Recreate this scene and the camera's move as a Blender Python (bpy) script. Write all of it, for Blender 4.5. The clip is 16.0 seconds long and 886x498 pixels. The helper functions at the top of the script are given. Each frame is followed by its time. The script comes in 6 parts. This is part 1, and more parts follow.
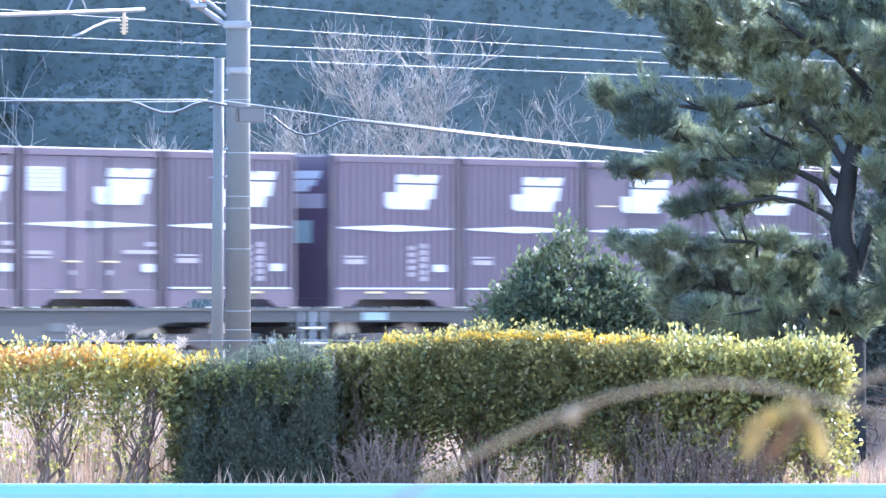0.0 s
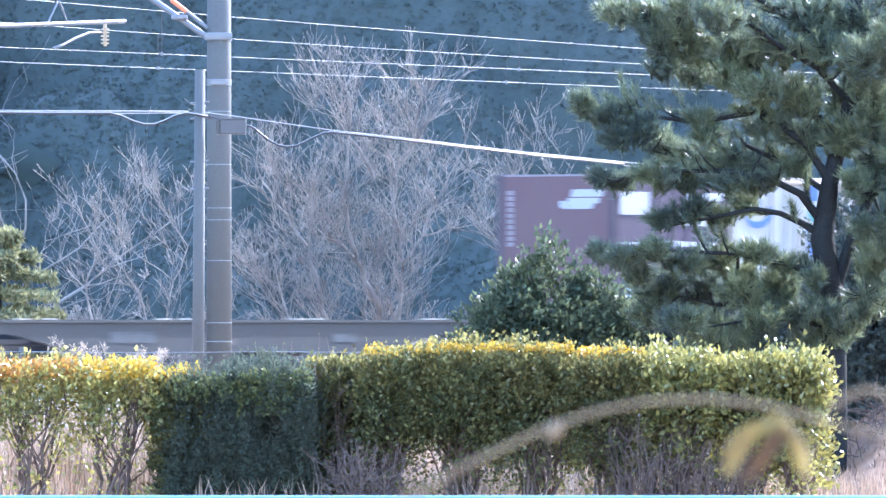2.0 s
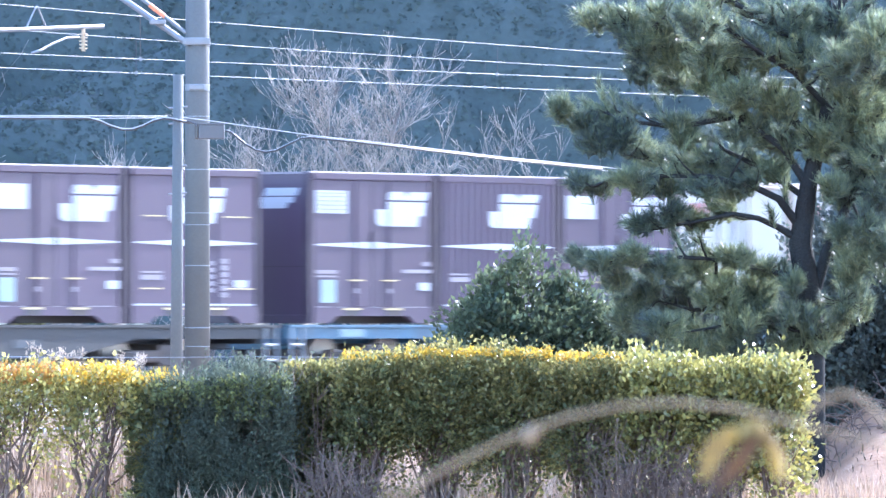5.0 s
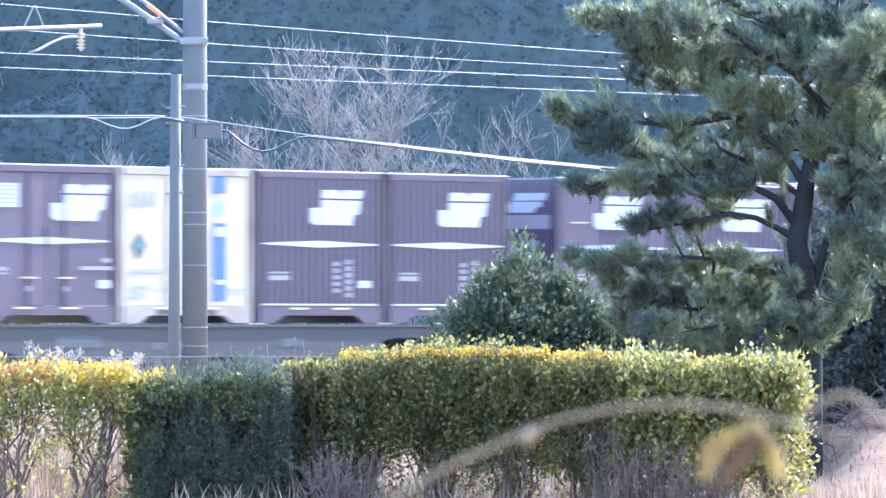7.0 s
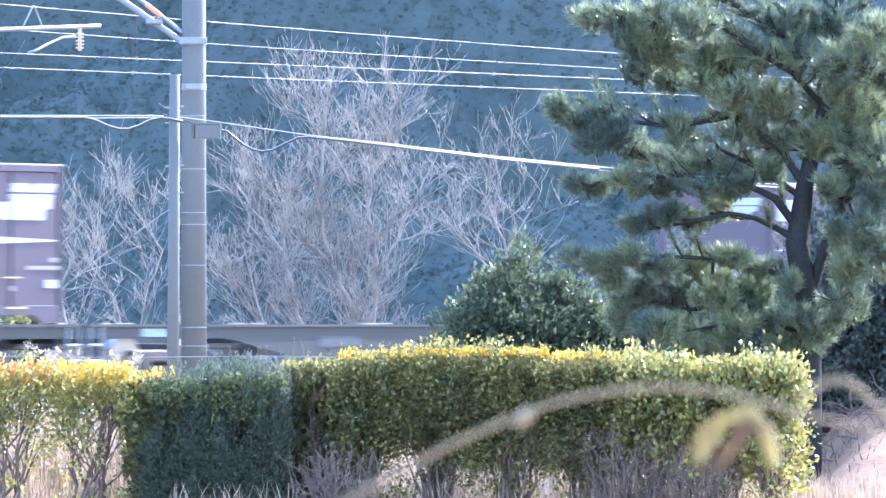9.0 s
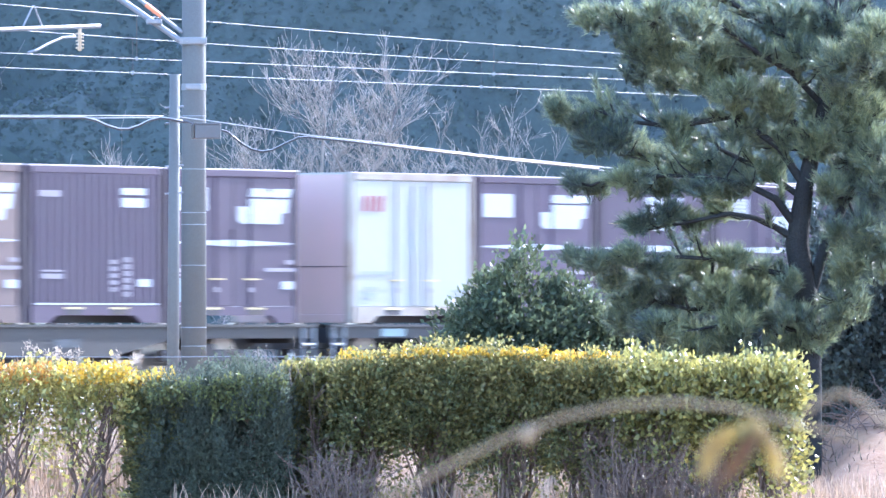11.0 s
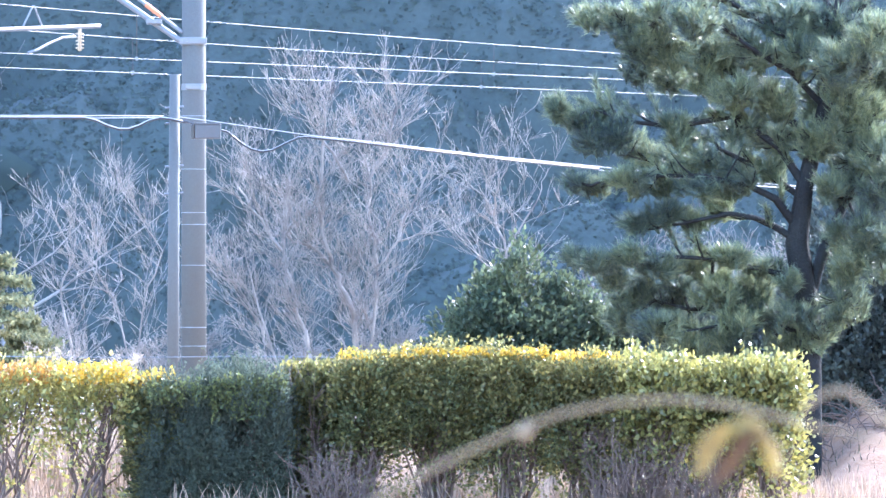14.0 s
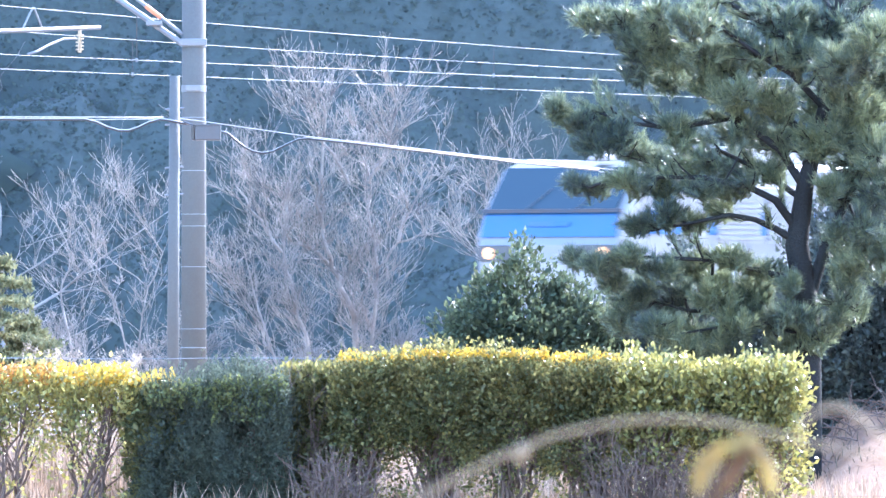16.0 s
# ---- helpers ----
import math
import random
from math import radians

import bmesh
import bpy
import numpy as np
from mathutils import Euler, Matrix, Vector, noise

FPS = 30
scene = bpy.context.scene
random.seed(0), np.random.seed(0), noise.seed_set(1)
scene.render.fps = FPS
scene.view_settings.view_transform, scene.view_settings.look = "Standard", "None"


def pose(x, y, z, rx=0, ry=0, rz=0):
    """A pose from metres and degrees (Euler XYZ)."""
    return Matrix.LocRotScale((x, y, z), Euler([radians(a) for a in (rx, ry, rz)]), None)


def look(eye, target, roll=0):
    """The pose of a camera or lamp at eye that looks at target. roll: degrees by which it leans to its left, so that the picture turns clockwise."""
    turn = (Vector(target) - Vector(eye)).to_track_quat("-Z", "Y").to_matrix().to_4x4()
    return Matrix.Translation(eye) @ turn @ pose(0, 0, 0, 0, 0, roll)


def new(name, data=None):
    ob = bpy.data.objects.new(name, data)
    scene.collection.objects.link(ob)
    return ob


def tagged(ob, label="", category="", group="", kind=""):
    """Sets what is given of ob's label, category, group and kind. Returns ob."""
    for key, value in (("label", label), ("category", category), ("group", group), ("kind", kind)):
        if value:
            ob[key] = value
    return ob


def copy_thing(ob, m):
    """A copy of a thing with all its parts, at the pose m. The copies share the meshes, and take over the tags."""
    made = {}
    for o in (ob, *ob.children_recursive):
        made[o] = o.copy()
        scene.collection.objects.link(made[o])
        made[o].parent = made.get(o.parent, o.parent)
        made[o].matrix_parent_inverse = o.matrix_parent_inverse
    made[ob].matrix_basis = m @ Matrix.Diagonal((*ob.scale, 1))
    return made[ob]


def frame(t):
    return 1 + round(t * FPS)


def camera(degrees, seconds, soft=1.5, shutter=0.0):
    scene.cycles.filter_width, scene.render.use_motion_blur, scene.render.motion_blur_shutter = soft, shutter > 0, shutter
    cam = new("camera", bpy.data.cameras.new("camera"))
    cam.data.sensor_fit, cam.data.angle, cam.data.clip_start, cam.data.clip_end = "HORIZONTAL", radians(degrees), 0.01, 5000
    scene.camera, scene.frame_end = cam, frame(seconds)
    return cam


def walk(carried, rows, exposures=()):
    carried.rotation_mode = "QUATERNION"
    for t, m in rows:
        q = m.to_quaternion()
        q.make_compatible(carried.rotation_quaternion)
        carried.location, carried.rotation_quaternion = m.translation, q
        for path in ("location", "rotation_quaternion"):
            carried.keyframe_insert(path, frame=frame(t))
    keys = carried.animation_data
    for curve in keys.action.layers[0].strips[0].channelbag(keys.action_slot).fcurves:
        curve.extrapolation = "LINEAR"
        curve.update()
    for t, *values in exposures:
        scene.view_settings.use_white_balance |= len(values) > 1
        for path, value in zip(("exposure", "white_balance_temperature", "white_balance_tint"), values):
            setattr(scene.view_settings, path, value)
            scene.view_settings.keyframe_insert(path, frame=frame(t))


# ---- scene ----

# ---------------------------------------------------------------- camera
EYE = Vector((0, 0, 1.55))
cam = camera(5.783, 16.0, soft=1.5, shutter=0.3)
cam.data.dof.use_dof = True
cam.data.dof.focus_distance = 85.0
cam.data.dof.aperture_fstop = 30.0

# seconds, metres left of the axis and metres above level, both at 100 m
TURNS = [(0.0, 0.504, 0.660), (0.5, 0.541, 0.683), (1.0, 0.473, 0.715), (1.5, 0.374, 0.763), (2.0, 0.288, 0.793),
         (2.5, 0.225, 0.815), (3.0, 0.168, 0.826), (3.5, 0.122, 0.840), (4.0, 0.085, 0.852), (5.2, 0.035, 0.849),
         (6.5, 0.015, 0.845), (7.5, 0.011, 0.845), (9.0, 0.001, 0.845), (12.0, 0.0, 0.846), (15.6, 0.0, 0.846), (16.0, 0.0, 0.863)]
# the camera brightens its picture while the view is dark
STOPS = [(0.0, 2.92), (0.5, 2.8), (1.0, 2.78), (1.5, 2.62), (2.0, 2.80), (2.5, 2.89), (4.0, 2.89), (6.5, 2.85), (8.0, 2.8), (8.5, 2.88), (9.0, 3.08), (11.5, 2.78), (12.5, 2.72), (13.2, 2.95), (14.0, 3.11), (16.0, 3.13)]
walk(cam, [(t, look(EYE, (-left, 100, 1.55 + up))) for t, left, up in TURNS], exposures=[(t, stops + 0.31, 5150, 18) for t, stops in STOPS])

# ---------------------------------------------------------------- light
SUN_AZ = radians(50)      # from +x towards +y: behind the scene, to its right
SUN_EL = radians(33)
sun_dir = Vector((math.cos(SUN_EL) * math.cos(SUN_AZ), math.cos(SUN_EL) * math.sin(SUN_AZ), math.sin(SUN_EL)))
sun = new("sun", bpy.data.lights.new("sun", "SUN"))
sun.data.energy, sun.data.angle, sun.data.color = 2.3, radians(0.6), (1.0, 0.93, 0.82)
sun.rotation_euler = (-sun_dir).to_track_quat("-Z", "Y").to_euler()

world = bpy.data.worlds.new("sky")
scene.world = world
world.use_nodes = True
wn = world.node_tree.nodes
sky = wn.new("ShaderNodeTexSky")
sky.sky_type, sky.sun_disc = "NISHITA", False
sky.sun_elevation, sky.sun_rotation = SUN_EL, radians(90) - SUN_AZ
sky.air_density, sky.dust_density = 1.2, 1.5
world.node_tree.links.new(sky.outputs[0], wn["Background"].inputs[0])
wn["Background"].inputs[1].default_value = 0.15

# ---------------------------------------------------------------- materials
def nodes_of(name):
    m = bpy.data.materials.new(name)
    m.use_nodes = True
    return m, m.node_tree.nodes, m.node_tree.links, m.node_tree.nodes["Principled BSDF"]


def paint(name, colour, rough=0.5, metal=0.0, grain=3.0, vary=0.25, dirt=(0.12, 0.10, 0.09), dirty=0.25, bump=0.05, rnd=0.0, coat=0.0):
    """A painted or mineral surface: grain at two scales, dirt patches, relief, and a shift of tone from object to object."""
    m, n, l, b = nodes_of(name)
    tc = n.new("ShaderNodeTexCoord")
    fine, broad = n.new("ShaderNodeTexNoise"), n.new("ShaderNodeTexNoise")
    fine.inputs["Scale"].default_value, fine.inputs["Detail"].default_value = grain * 12, 6
    broad.inputs["Scale"].default_value, broad.inputs["Detail"].default_value = grain * 0.6, 5
    for k in (fine, broad):
        l.new(tc.outputs["Object"], k.inputs["Vector"])
    ramp = n.new("ShaderNodeMapRange")
    ramp.inputs["From Min"].default_value, ramp.inputs["From Max"].default_value = 0.35, 0.75
    ramp.inputs["To Min"].default_value, ramp.inputs["To Max"].default_value = 0, dirty
    l.new(broad.outputs["Fac"], ramp.inputs["Value"])
    mix = n.new("ShaderNodeMix")
    mix.data_type = "RGBA"
    mix.inputs["A"].default_value, mix.inputs["B"].default_value = (*colour, 1), (*dirt, 1)
    l.new(ramp.outputs[0], mix.inputs["Factor"])
    val = n.new("ShaderNodeMapRange")
    val.inputs["To Min"].default_value, val.inputs["To Max"].default_value = 1 - vary, 1 + vary
    l.new(fine.outputs["Fac"], val.inputs["Value"])
    hsv = n.new("ShaderNodeHueSaturation")
    l.new(mix.outputs["Result"], hsv.inputs["Color"])
    if rnd:
        oi, mr, mu = n.new("ShaderNodeObjectInfo"), n.new("ShaderNodeMapRange"), n.new("ShaderNodeMath")
        mr.inputs["To Min"].default_value, mr.inputs["To Max"].default_value = 1 - rnd, 1 + rnd
        mu.operation = "MULTIPLY"
        l.new(oi.outputs["Random"], mr.inputs["Value"])
        l.new(mr.outputs[0], mu.inputs[0])
        l.new(val.outputs[0], mu.inputs[1])
        l.new(mu.outputs[0], hsv.inputs["Value"])
    else:
        l.new(val.outputs[0], hsv.inputs["Value"])
    l.new(hsv.outputs[0], b.inputs["Base Color"])
    b.inputs["Roughness"].default_value, b.inputs["Metallic"].default_value = rough, metal
    b.inputs["Coat Weight"].default_value = coat
    if bump:
        bp = n.new("ShaderNodeBump")
        bp.inputs["Strength"].default_value, bp.inputs["Distance"].default_value = bump, 0.02
        l.new(fine.outputs["Fac"], bp.inputs["Height"])
        l.new(bp.outputs[0], b.inputs["Normal"])
    return m


def leaf_mat(name, colour, second, rough=0.45, through_light=0.35, spread=0.35, gloss=0.5):
    """Leaves: tone and hue change from leaf to leaf, light passes through them."""
    m, n, l, b = nodes_of(name)
    geo, mix, hsv, mr = n.new("ShaderNodeNewGeometry"), n.new("ShaderNodeMix"), n.new("ShaderNodeHueSaturation"), n.new("ShaderNodeMapRange")
    mix.data_type = "RGBA"
    mix.inputs["A"].default_value, mix.inputs["B"].default_value = (*colour, 1), (*second, 1)
    tc, nz = n.new("ShaderNodeTexCoord"), n.new("ShaderNodeTexNoise")
    nz.inputs["Scale"].default_value = 1.7
    l.new(tc.outputs["Object"], nz.inputs["Vector"])
    ad = n.new("ShaderNodeMath")
    ad.operation = "MULTIPLY_ADD"
    l.new(geo.outputs["Random Per Island"], ad.inputs[0])
    ad.inputs[1].default_value = 0.7
    sub = n.new("ShaderNodeMapRange")
    sub.inputs["From Min"].default_value, sub.inputs["From Max"].default_value = 0.35, 0.65
    sub.inputs["To Min"].default_value, sub.inputs["To Max"].default_value = -0.15, 0.45
    l.new(nz.outputs["Fac"], sub.inputs["Value"])
    l.new(sub.outputs[0], ad.inputs[2])
    ad.use_clamp = True
    l.new(ad.outputs[0], mix.inputs["Factor"])
    mr.inputs["To Min"].default_value, mr.inputs["To Max"].default_value = 1 - spread, 1 + spread
    wn_ = n.new("ShaderNodeTexWhiteNoise")
    wn_.noise_dimensions = "1D"
    l.new(geo.outputs["Random Per Island"], wn_.inputs["W"])
    l.new(wn_.outputs["Value"], mr.inputs["Value"])
    l.new(mr.outputs[0], hsv.inputs["Value"])
    l.new(mix.outputs["Result"], hsv.inputs["Color"])
    l.new(hsv.outputs[0], b.inputs["Base Color"])
    b.inputs["Roughness"].default_value = rough
    b.inputs["Specular IOR Level"].default_value = gloss
    tr, ms = n.new("ShaderNodeBsdfTranslucent"), n.new("ShaderNodeMixShader")
    l.new(hsv.outputs[0], tr.inputs["Color"])
    ms.inputs[0].default_value = through_light
    l.new(b.outputs[0], ms.inputs[1])
    l.new(tr.outputs[0], ms.inputs[2])
    l.new(ms.outputs[0], n["Material Output"].inputs["Surface"])
    return m


MAUVE = paint("mauve_paint", (0.047, 0.029, 0.051), 0.42, vary=0.12, dirt=(0.049, 0.041, 0.056), dirty=0.35, rnd=0.14, bump=0.03)
RED = paint("red_brown_paint", (0.125, 0.042, 0.048), 0.34, vary=0.12, dirt=(0.10, 0.06, 0.06), dirty=0.35, rnd=0.12, bump=0.03)
BROWN = paint("faded_brown_paint", (0.098, 0.064, 0.059), 0.5, vary=0.15, dirt=(0.108, 0.069, 0.049), dirty=0.6, rnd=0.1, bump=0.03)
DULLRED = paint("dull_maroon_paint", (0.066, 0.026, 0.042), 0.4, vary=0.12, dirt=(0.07, 0.05, 0.055), dirty=0.35, rnd=0.12, bump=0.03)
# dark joints; on corner posts it paints the shade between containers
SEAM_AND_SHADE = paint("seam_and_gap_shade", (0.028, 0.018, 0.030), 0.6, vary=0.2, rnd=0.1)
WHITE = paint("white_container_paint", (0.27, 0.275, 0.262), 0.4, vary=0.06, dirt=(0.238, 0.200, 0.158), dirty=0.35, bump=0.02)
CREAM = paint("cream_container_paint", (0.34, 0.29, 0.195), 0.45, vary=0.08, dirt=(0.360, 0.274, 0.173), dirty=0.4, bump=0.02)
PINK = paint("faded_pink_paint", (0.372, 0.252, 0.228), 0.5, vary=0.08, dirt=(0.300, 0.252, 0.198), dirty=0.35, bump=0.02)
MARK = paint("white_marking", (0.30, 0.315, 0.33), 0.5, vary=0.08, dirt=(0.304, 0.257, 0.284), dirty=0.22, bump=0)
GREYMARK = paint("grey_lettering", (0.20, 0.18, 0.205), 0.6, vary=0.15, dirty=0.4, bump=0)
TAG = paint("pale_blue_tag", (0.185, 0.255, 0.269), 0.5, vary=0.1, bump=0)
BLUEM = paint("blue_marking", (0.019, 0.083, 0.288), 0.45, vary=0.1, bump=0)
REDM = paint("red_marking", (0.235, 0.028, 0.039), 0.45, vary=0.12, bump=0)
TEALM = paint("teal_marking", (0.033, 0.176, 0.171), 0.45, vary=0.1, bump=0)
GREYM = paint("grey_marking", (0.206, 0.225, 0.245), 0.5, vary=0.1, bump=0)
RUSTY = paint("rust_stained_frame", (0.25, 0.225, 0.19), 0.6, vary=0.25, dirt=(0.132, 0.066, 0.030), dirty=0.7)
YELLOW = paint("yellow_handle", (0.434, 0.350, 0.168), 0.5, vary=0.15)
WAGON = paint("blue_grey_wagon_paint", (0.009, 0.012, 0.016), 0.55, vary=0.2, dirt=(0.012, 0.011, 0.010), dirty=0.7, rnd=0.15)
WAGON_B = paint("dusty_grey_wagon_paint", (0.017, 0.017, 0.017), 0.6, vary=0.2, dirt=(0.024, 0.018, 0.013), dirty=0.7, rnd=0.15)
WAGON_C = paint("light_blue_wagon_paint", (0.044, 0.106, 0.158), 0.5, vary=0.2, dirt=(0.053, 0.044, 0.035), dirty=0.5)
PLATE = paint("faded_plate_paint", (0.035, 0.045, 0.055), 0.6, vary=0.3, dirt=(0.015, 0.014, 0.013), dirty=0.8, grain=8)
BOGIE = paint("sooty_iron", (0.045, 0.045, 0.05), 0.6, metal=0.2, vary=0.3, dirt=(0.08, 0.05, 0.03), dirty=0.8)
STEEL = paint("worn_steel", (0.35, 0.33, 0.31), 0.35, metal=0.9, vary=0.1)
GALV = paint("galvanised_steel", (0.19, 0.20, 0.21), 0.5, metal=0.5, vary=0.08, grain=5)
CONC = paint("weathered_concrete", (0.090, 0.093, 0.087), 0.85, vary=0.2, grain=4, dirt=(0.088, 0.081, 0.077), dirty=0.5, bump=0.25)
CABLE = paint("black_cable", (0.018, 0.018, 0.020), 0.3, vary=0.1, bump=0)
WIRE = paint("bare_copper_wire", (0.40, 0.39, 0.38), 0.6, metal=0.15, vary=0.08, bump=0)
ORANGE = paint("orange_band", (0.75, 0.22, 0.08), 0.5, bump=0)
CERAM = paint("brown_insulator", (0.42, 0.33, 0.22), 0.2, vary=0.1, bump=0)
BOXGREY = paint("grey_junction_box", (0.058, 0.062, 0.066), 0.5, vary=0.1)
RAILBLUE = paint("pale_blue_rail_paint", (0.125, 0.24, 0.42), 0.4, vary=0.05, dirt=(0.24, 0.28, 0.33), dirty=0.3, bump=0.02)
WHITEPIPE = paint("white_pipe_paint", (0.624, 0.624, 0.608), 0.45, vary=0.06)
BALLAST = paint("ballast", (0.22, 0.19, 0.17), 0.95, grain=6, vary=0.5, dirt=(0.12, 0.09, 0.07), dirty=0.7, bump=0.8)
SOIL = paint("straw_covered_soil", (0.285, 0.190, 0.130), 0.95, grain=2, vary=0.4, dirt=(0.205, 0.140, 0.090), dirty=0.7, bump=0.7)
BARK_SHEEN = 0.1
BANK = paint("bare_straw_bank", (0.18, 0.092, 0.042), 0.95, grain=2, vary=0.5, dirt=(0.11, 0.062, 0.035), dirty=0.9, bump=0.8)
FLOOR = paint("forest_floor", (0.075, 0.098, 0.090), 0.95, grain=1, vary=0.4, dirt=(0.045, 0.060, 0.045), dirty=0.7, bump=0.5)
CANOPY = paint("shaded_canopy", (0.050, 0.063, 0.057), 0.95, grain=0.7, vary=0.25, dirt=(0.036, 0.048, 0.044), dirty=0.7, bump=0.6)
BARK = paint("dark_bark", (0.026, 0.027, 0.026), 0.9, grain=5, vary=0.5, dirt=(0.015, 0.013, 0.013), dirty=0.6, bump=0.7)
BARK.node_tree.nodes["Principled BSDF"].inputs["Specular IOR Level"].default_value = BARK_SHEEN
TWIG = paint("pale_grey_bark", (0.29, 0.25, 0.21), 0.7, grain=4, vary=0.4, dirt=(0.075, 0.062, 0.058), dirty=0.95, bump=0.2)
STEM = paint("brown_stems", (0.13, 0.085, 0.062), 0.85, grain=5, vary=0.4, dirt=(0.07, 0.05, 0.045), dirty=0.6, bump=0.2)
LBLUE = paint("bright_blue_band", (0.020, 0.088, 0.235), 0.3, vary=0.05, dirty=0.1, bump=0.01, coat=0.3)
LWHITE = paint("off_white_body_paint", (0.16, 0.17, 0.18), 0.35, vary=0.04, dirt=(0.289, 0.272, 0.260), dirty=0.2, bump=0.01, coat=0.2)
LGREY = paint("warm_grey_apron_paint", (0.272, 0.264, 0.264), 0.45, vary=0.06, dirty=0.3, bump=0.01)
DRYSTEM = paint("dry_stalk", (0.17, 0.12, 0.062), 0.7, grain=60, vary=0.3, dirt=(0.253, 0.185, 0.101), dirty=0.5, bump=0.2)
DRYLEAF = paint("withered_yellow_leaf", (0.38, 0.28, 0.075), 0.6, grain=110, vary=0.5, dirt=(0.07, 0.035, 0.015), dirty=1.0, bump=0.3)

DEADLEAF = paint("brown_dead_leaf", (0.16, 0.085, 0.03), 0.7, grain=110, vary=0.4, dirt=(0.06, 0.03, 0.015), dirty=0.8, bump=0.3)

HEDGE = leaf_mat("hedge_leaf", (0.090, 0.106, 0.046), (0.25, 0.21, 0.065), 0.42, 0.55, 0.4, 0.35)
GOLD = leaf_mat("golden_shoot", (0.40, 0.30, 0.034), (0.47, 0.28, 0.030), 0.35, 0.4, 0.25)
ORANGELEAF = leaf_mat("orange_shoot", (0.32, 0.19, 0.034), (0.38, 0.16, 0.03), 0.35, 0.4, 0.25)
PALE = leaf_mat("pale_green_leaf", (0.115, 0.125, 0.044), (0.33, 0.285, 0.075), 0.35, 0.4, 0.35)
OLIVE = leaf_mat("olive_leaf", (0.17, 0.18, 0.06), (0.42, 0.34, 0.09), 0.35, 0.45, 0.4)
JUNIPER = leaf_mat("juniper_spray", (0.078, 0.094, 0.072), (0.100, 0.115, 0.076), 0.8, 0.45, 0.22, 0.12)
SHADY = leaf_mat("shaded_bush_leaf", (0.080, 0.098, 0.095), (0.105, 0.120, 0.098), 0.8, 0.35, 0.3, 0.2)
# yellower juniper leaf, sunlight on the tops put into its colour
SUNNY = leaf_mat("sunlit_juniper_tint", (0.085, 0.105, 0.042), (0.16, 0.165, 0.055), 0.5, 0.4, 0.4, 0.3)
GLOSSY = leaf_mat("glossy_dark_leaf", (0.052, 0.074, 0.046), (0.105, 0.12, 0.058), 0.5, 0.42, 0.35, 0.28)
NEEDLE = leaf_mat("pine_needle", (0.046, 0.073, 0.075), (0.21, 0.235, 0.115), 0.35, 0.42, 0.4, 0.5)
FAR = leaf_mat("far_evergreen_leaf", (0.046, 0.058, 0.053), (0.064, 0.078, 0.066), 0.9, 0.12, 0.15, 0.03)
FARPINE = leaf_mat("yellowish_conifer_leaf", (0.14, 0.155, 0.085), (0.27, 0.25, 0.12), 0.7, 0.4, 0.3, 0.2)
STRAW = leaf_mat("dry_grass", (0.38, 0.28, 0.20), (0.24, 0.17, 0.11), 0.7, 0.25, 0.35, 0.2)
PLUME = leaf_mat("pale_plume", (0.42, 0.36, 0.29), (0.34, 0.28, 0.22), 0.8, 0.4, 0.2, 0.1)
BRAMBLE = leaf_mat("brown_undergrowth_leaf", (0.16, 0.11, 0.08), (0.09, 0.08, 0.05), 0.7, 0.2, 0.4, 0.2)


def glass_mat():
    m, n, l, b = nodes_of("tinted_windscreen")
    b.inputs["Base Color"].default_value = (0.016, 0.034, 0.044, 1)
    b.inputs["Roughness"].default_value = 0.05
    b.inputs["IOR"].default_value = 1.52
    b.inputs["Coat Weight"].default_value = 0.0
    return m


def lamp_mat():
    m, n, l, b = nodes_of("lit_headlamp")
    b.inputs["Base Color"].default_value = (0.3, 0.2, 0.1, 1)
    b.inputs["Emission Color"].default_value = (1.0, 0.45, 0.14, 1)
    b.inputs["Emission Strength"].default_value = 0.3
    return m


def disc_mat():
    m, n, l, b = nodes_of("red_tail_disc")
    b.inputs["Base Color"].default_value = (0.20, 0.028, 0.03, 1)
    b.inputs["Roughness"].default_value = 0.35
    return m


WINDSCREEN, HEADLAMP, TAILDISC = glass_mat(), lamp_mat(), disc_mat()


# ---------------------------------------------------------------- builders
def mesh_of(name, verts, faces, mat, smooth=False):
    me = bpy.data.meshes.new(name)
    me.from_pydata([tuple(v) for v in verts], [], [tuple(f) for f in faces])
    me.materials.append(mat)
    if smooth:
        me.polygons.foreach_set("use_smooth", [True] * len(me.polygons))
    me.update()
    return me


def part(name, bm, mat, parent=None, label="", smooth=False):
    """Links a bmesh as one mesh object, under a thing or a part if one is given."""
    me = bpy.data.meshes.new(name)
    bmesh.ops.recalc_face_normals(bm, faces=bm.faces)
    bm.to_mesh(me)
    bm.free()
    me.materials.append(mat)
    if smooth:
        me.polygons.foreach_set("use_smooth", [True] * len(me.polygons))
    ob = new(name, me)
    if parent:
        ob.parent = parent
    if label:
        ob["label"] = label
    return ob


def empty(name, m=None):
    ob = new(name)
    ob.empty_display_size = 0.2
    if m is not None:
        ob.matrix_basis = m
    return ob


def box(bm, lo, hi, bevel=0.0):
    lo, hi = Vector(lo), Vector(hi)
    made = bmesh.ops.create_cube(bm, size=1.0, matrix=Matrix.LocRotScale((lo + hi) / 2, None, hi - lo))
    if bevel:
        edges = list({e for v in made["verts"] for e in v.link_edges})
        bmesh.ops.bevel(bm, geom=edges, offset=bevel, segments=2, affect="EDGES", profile=0.5)
    return bm


def boxed(*boxes, bevel=0.0):
    bm = bmesh.new()
    for lo, hi in boxes:
        box(bm, lo, hi, bevel)
    return bm


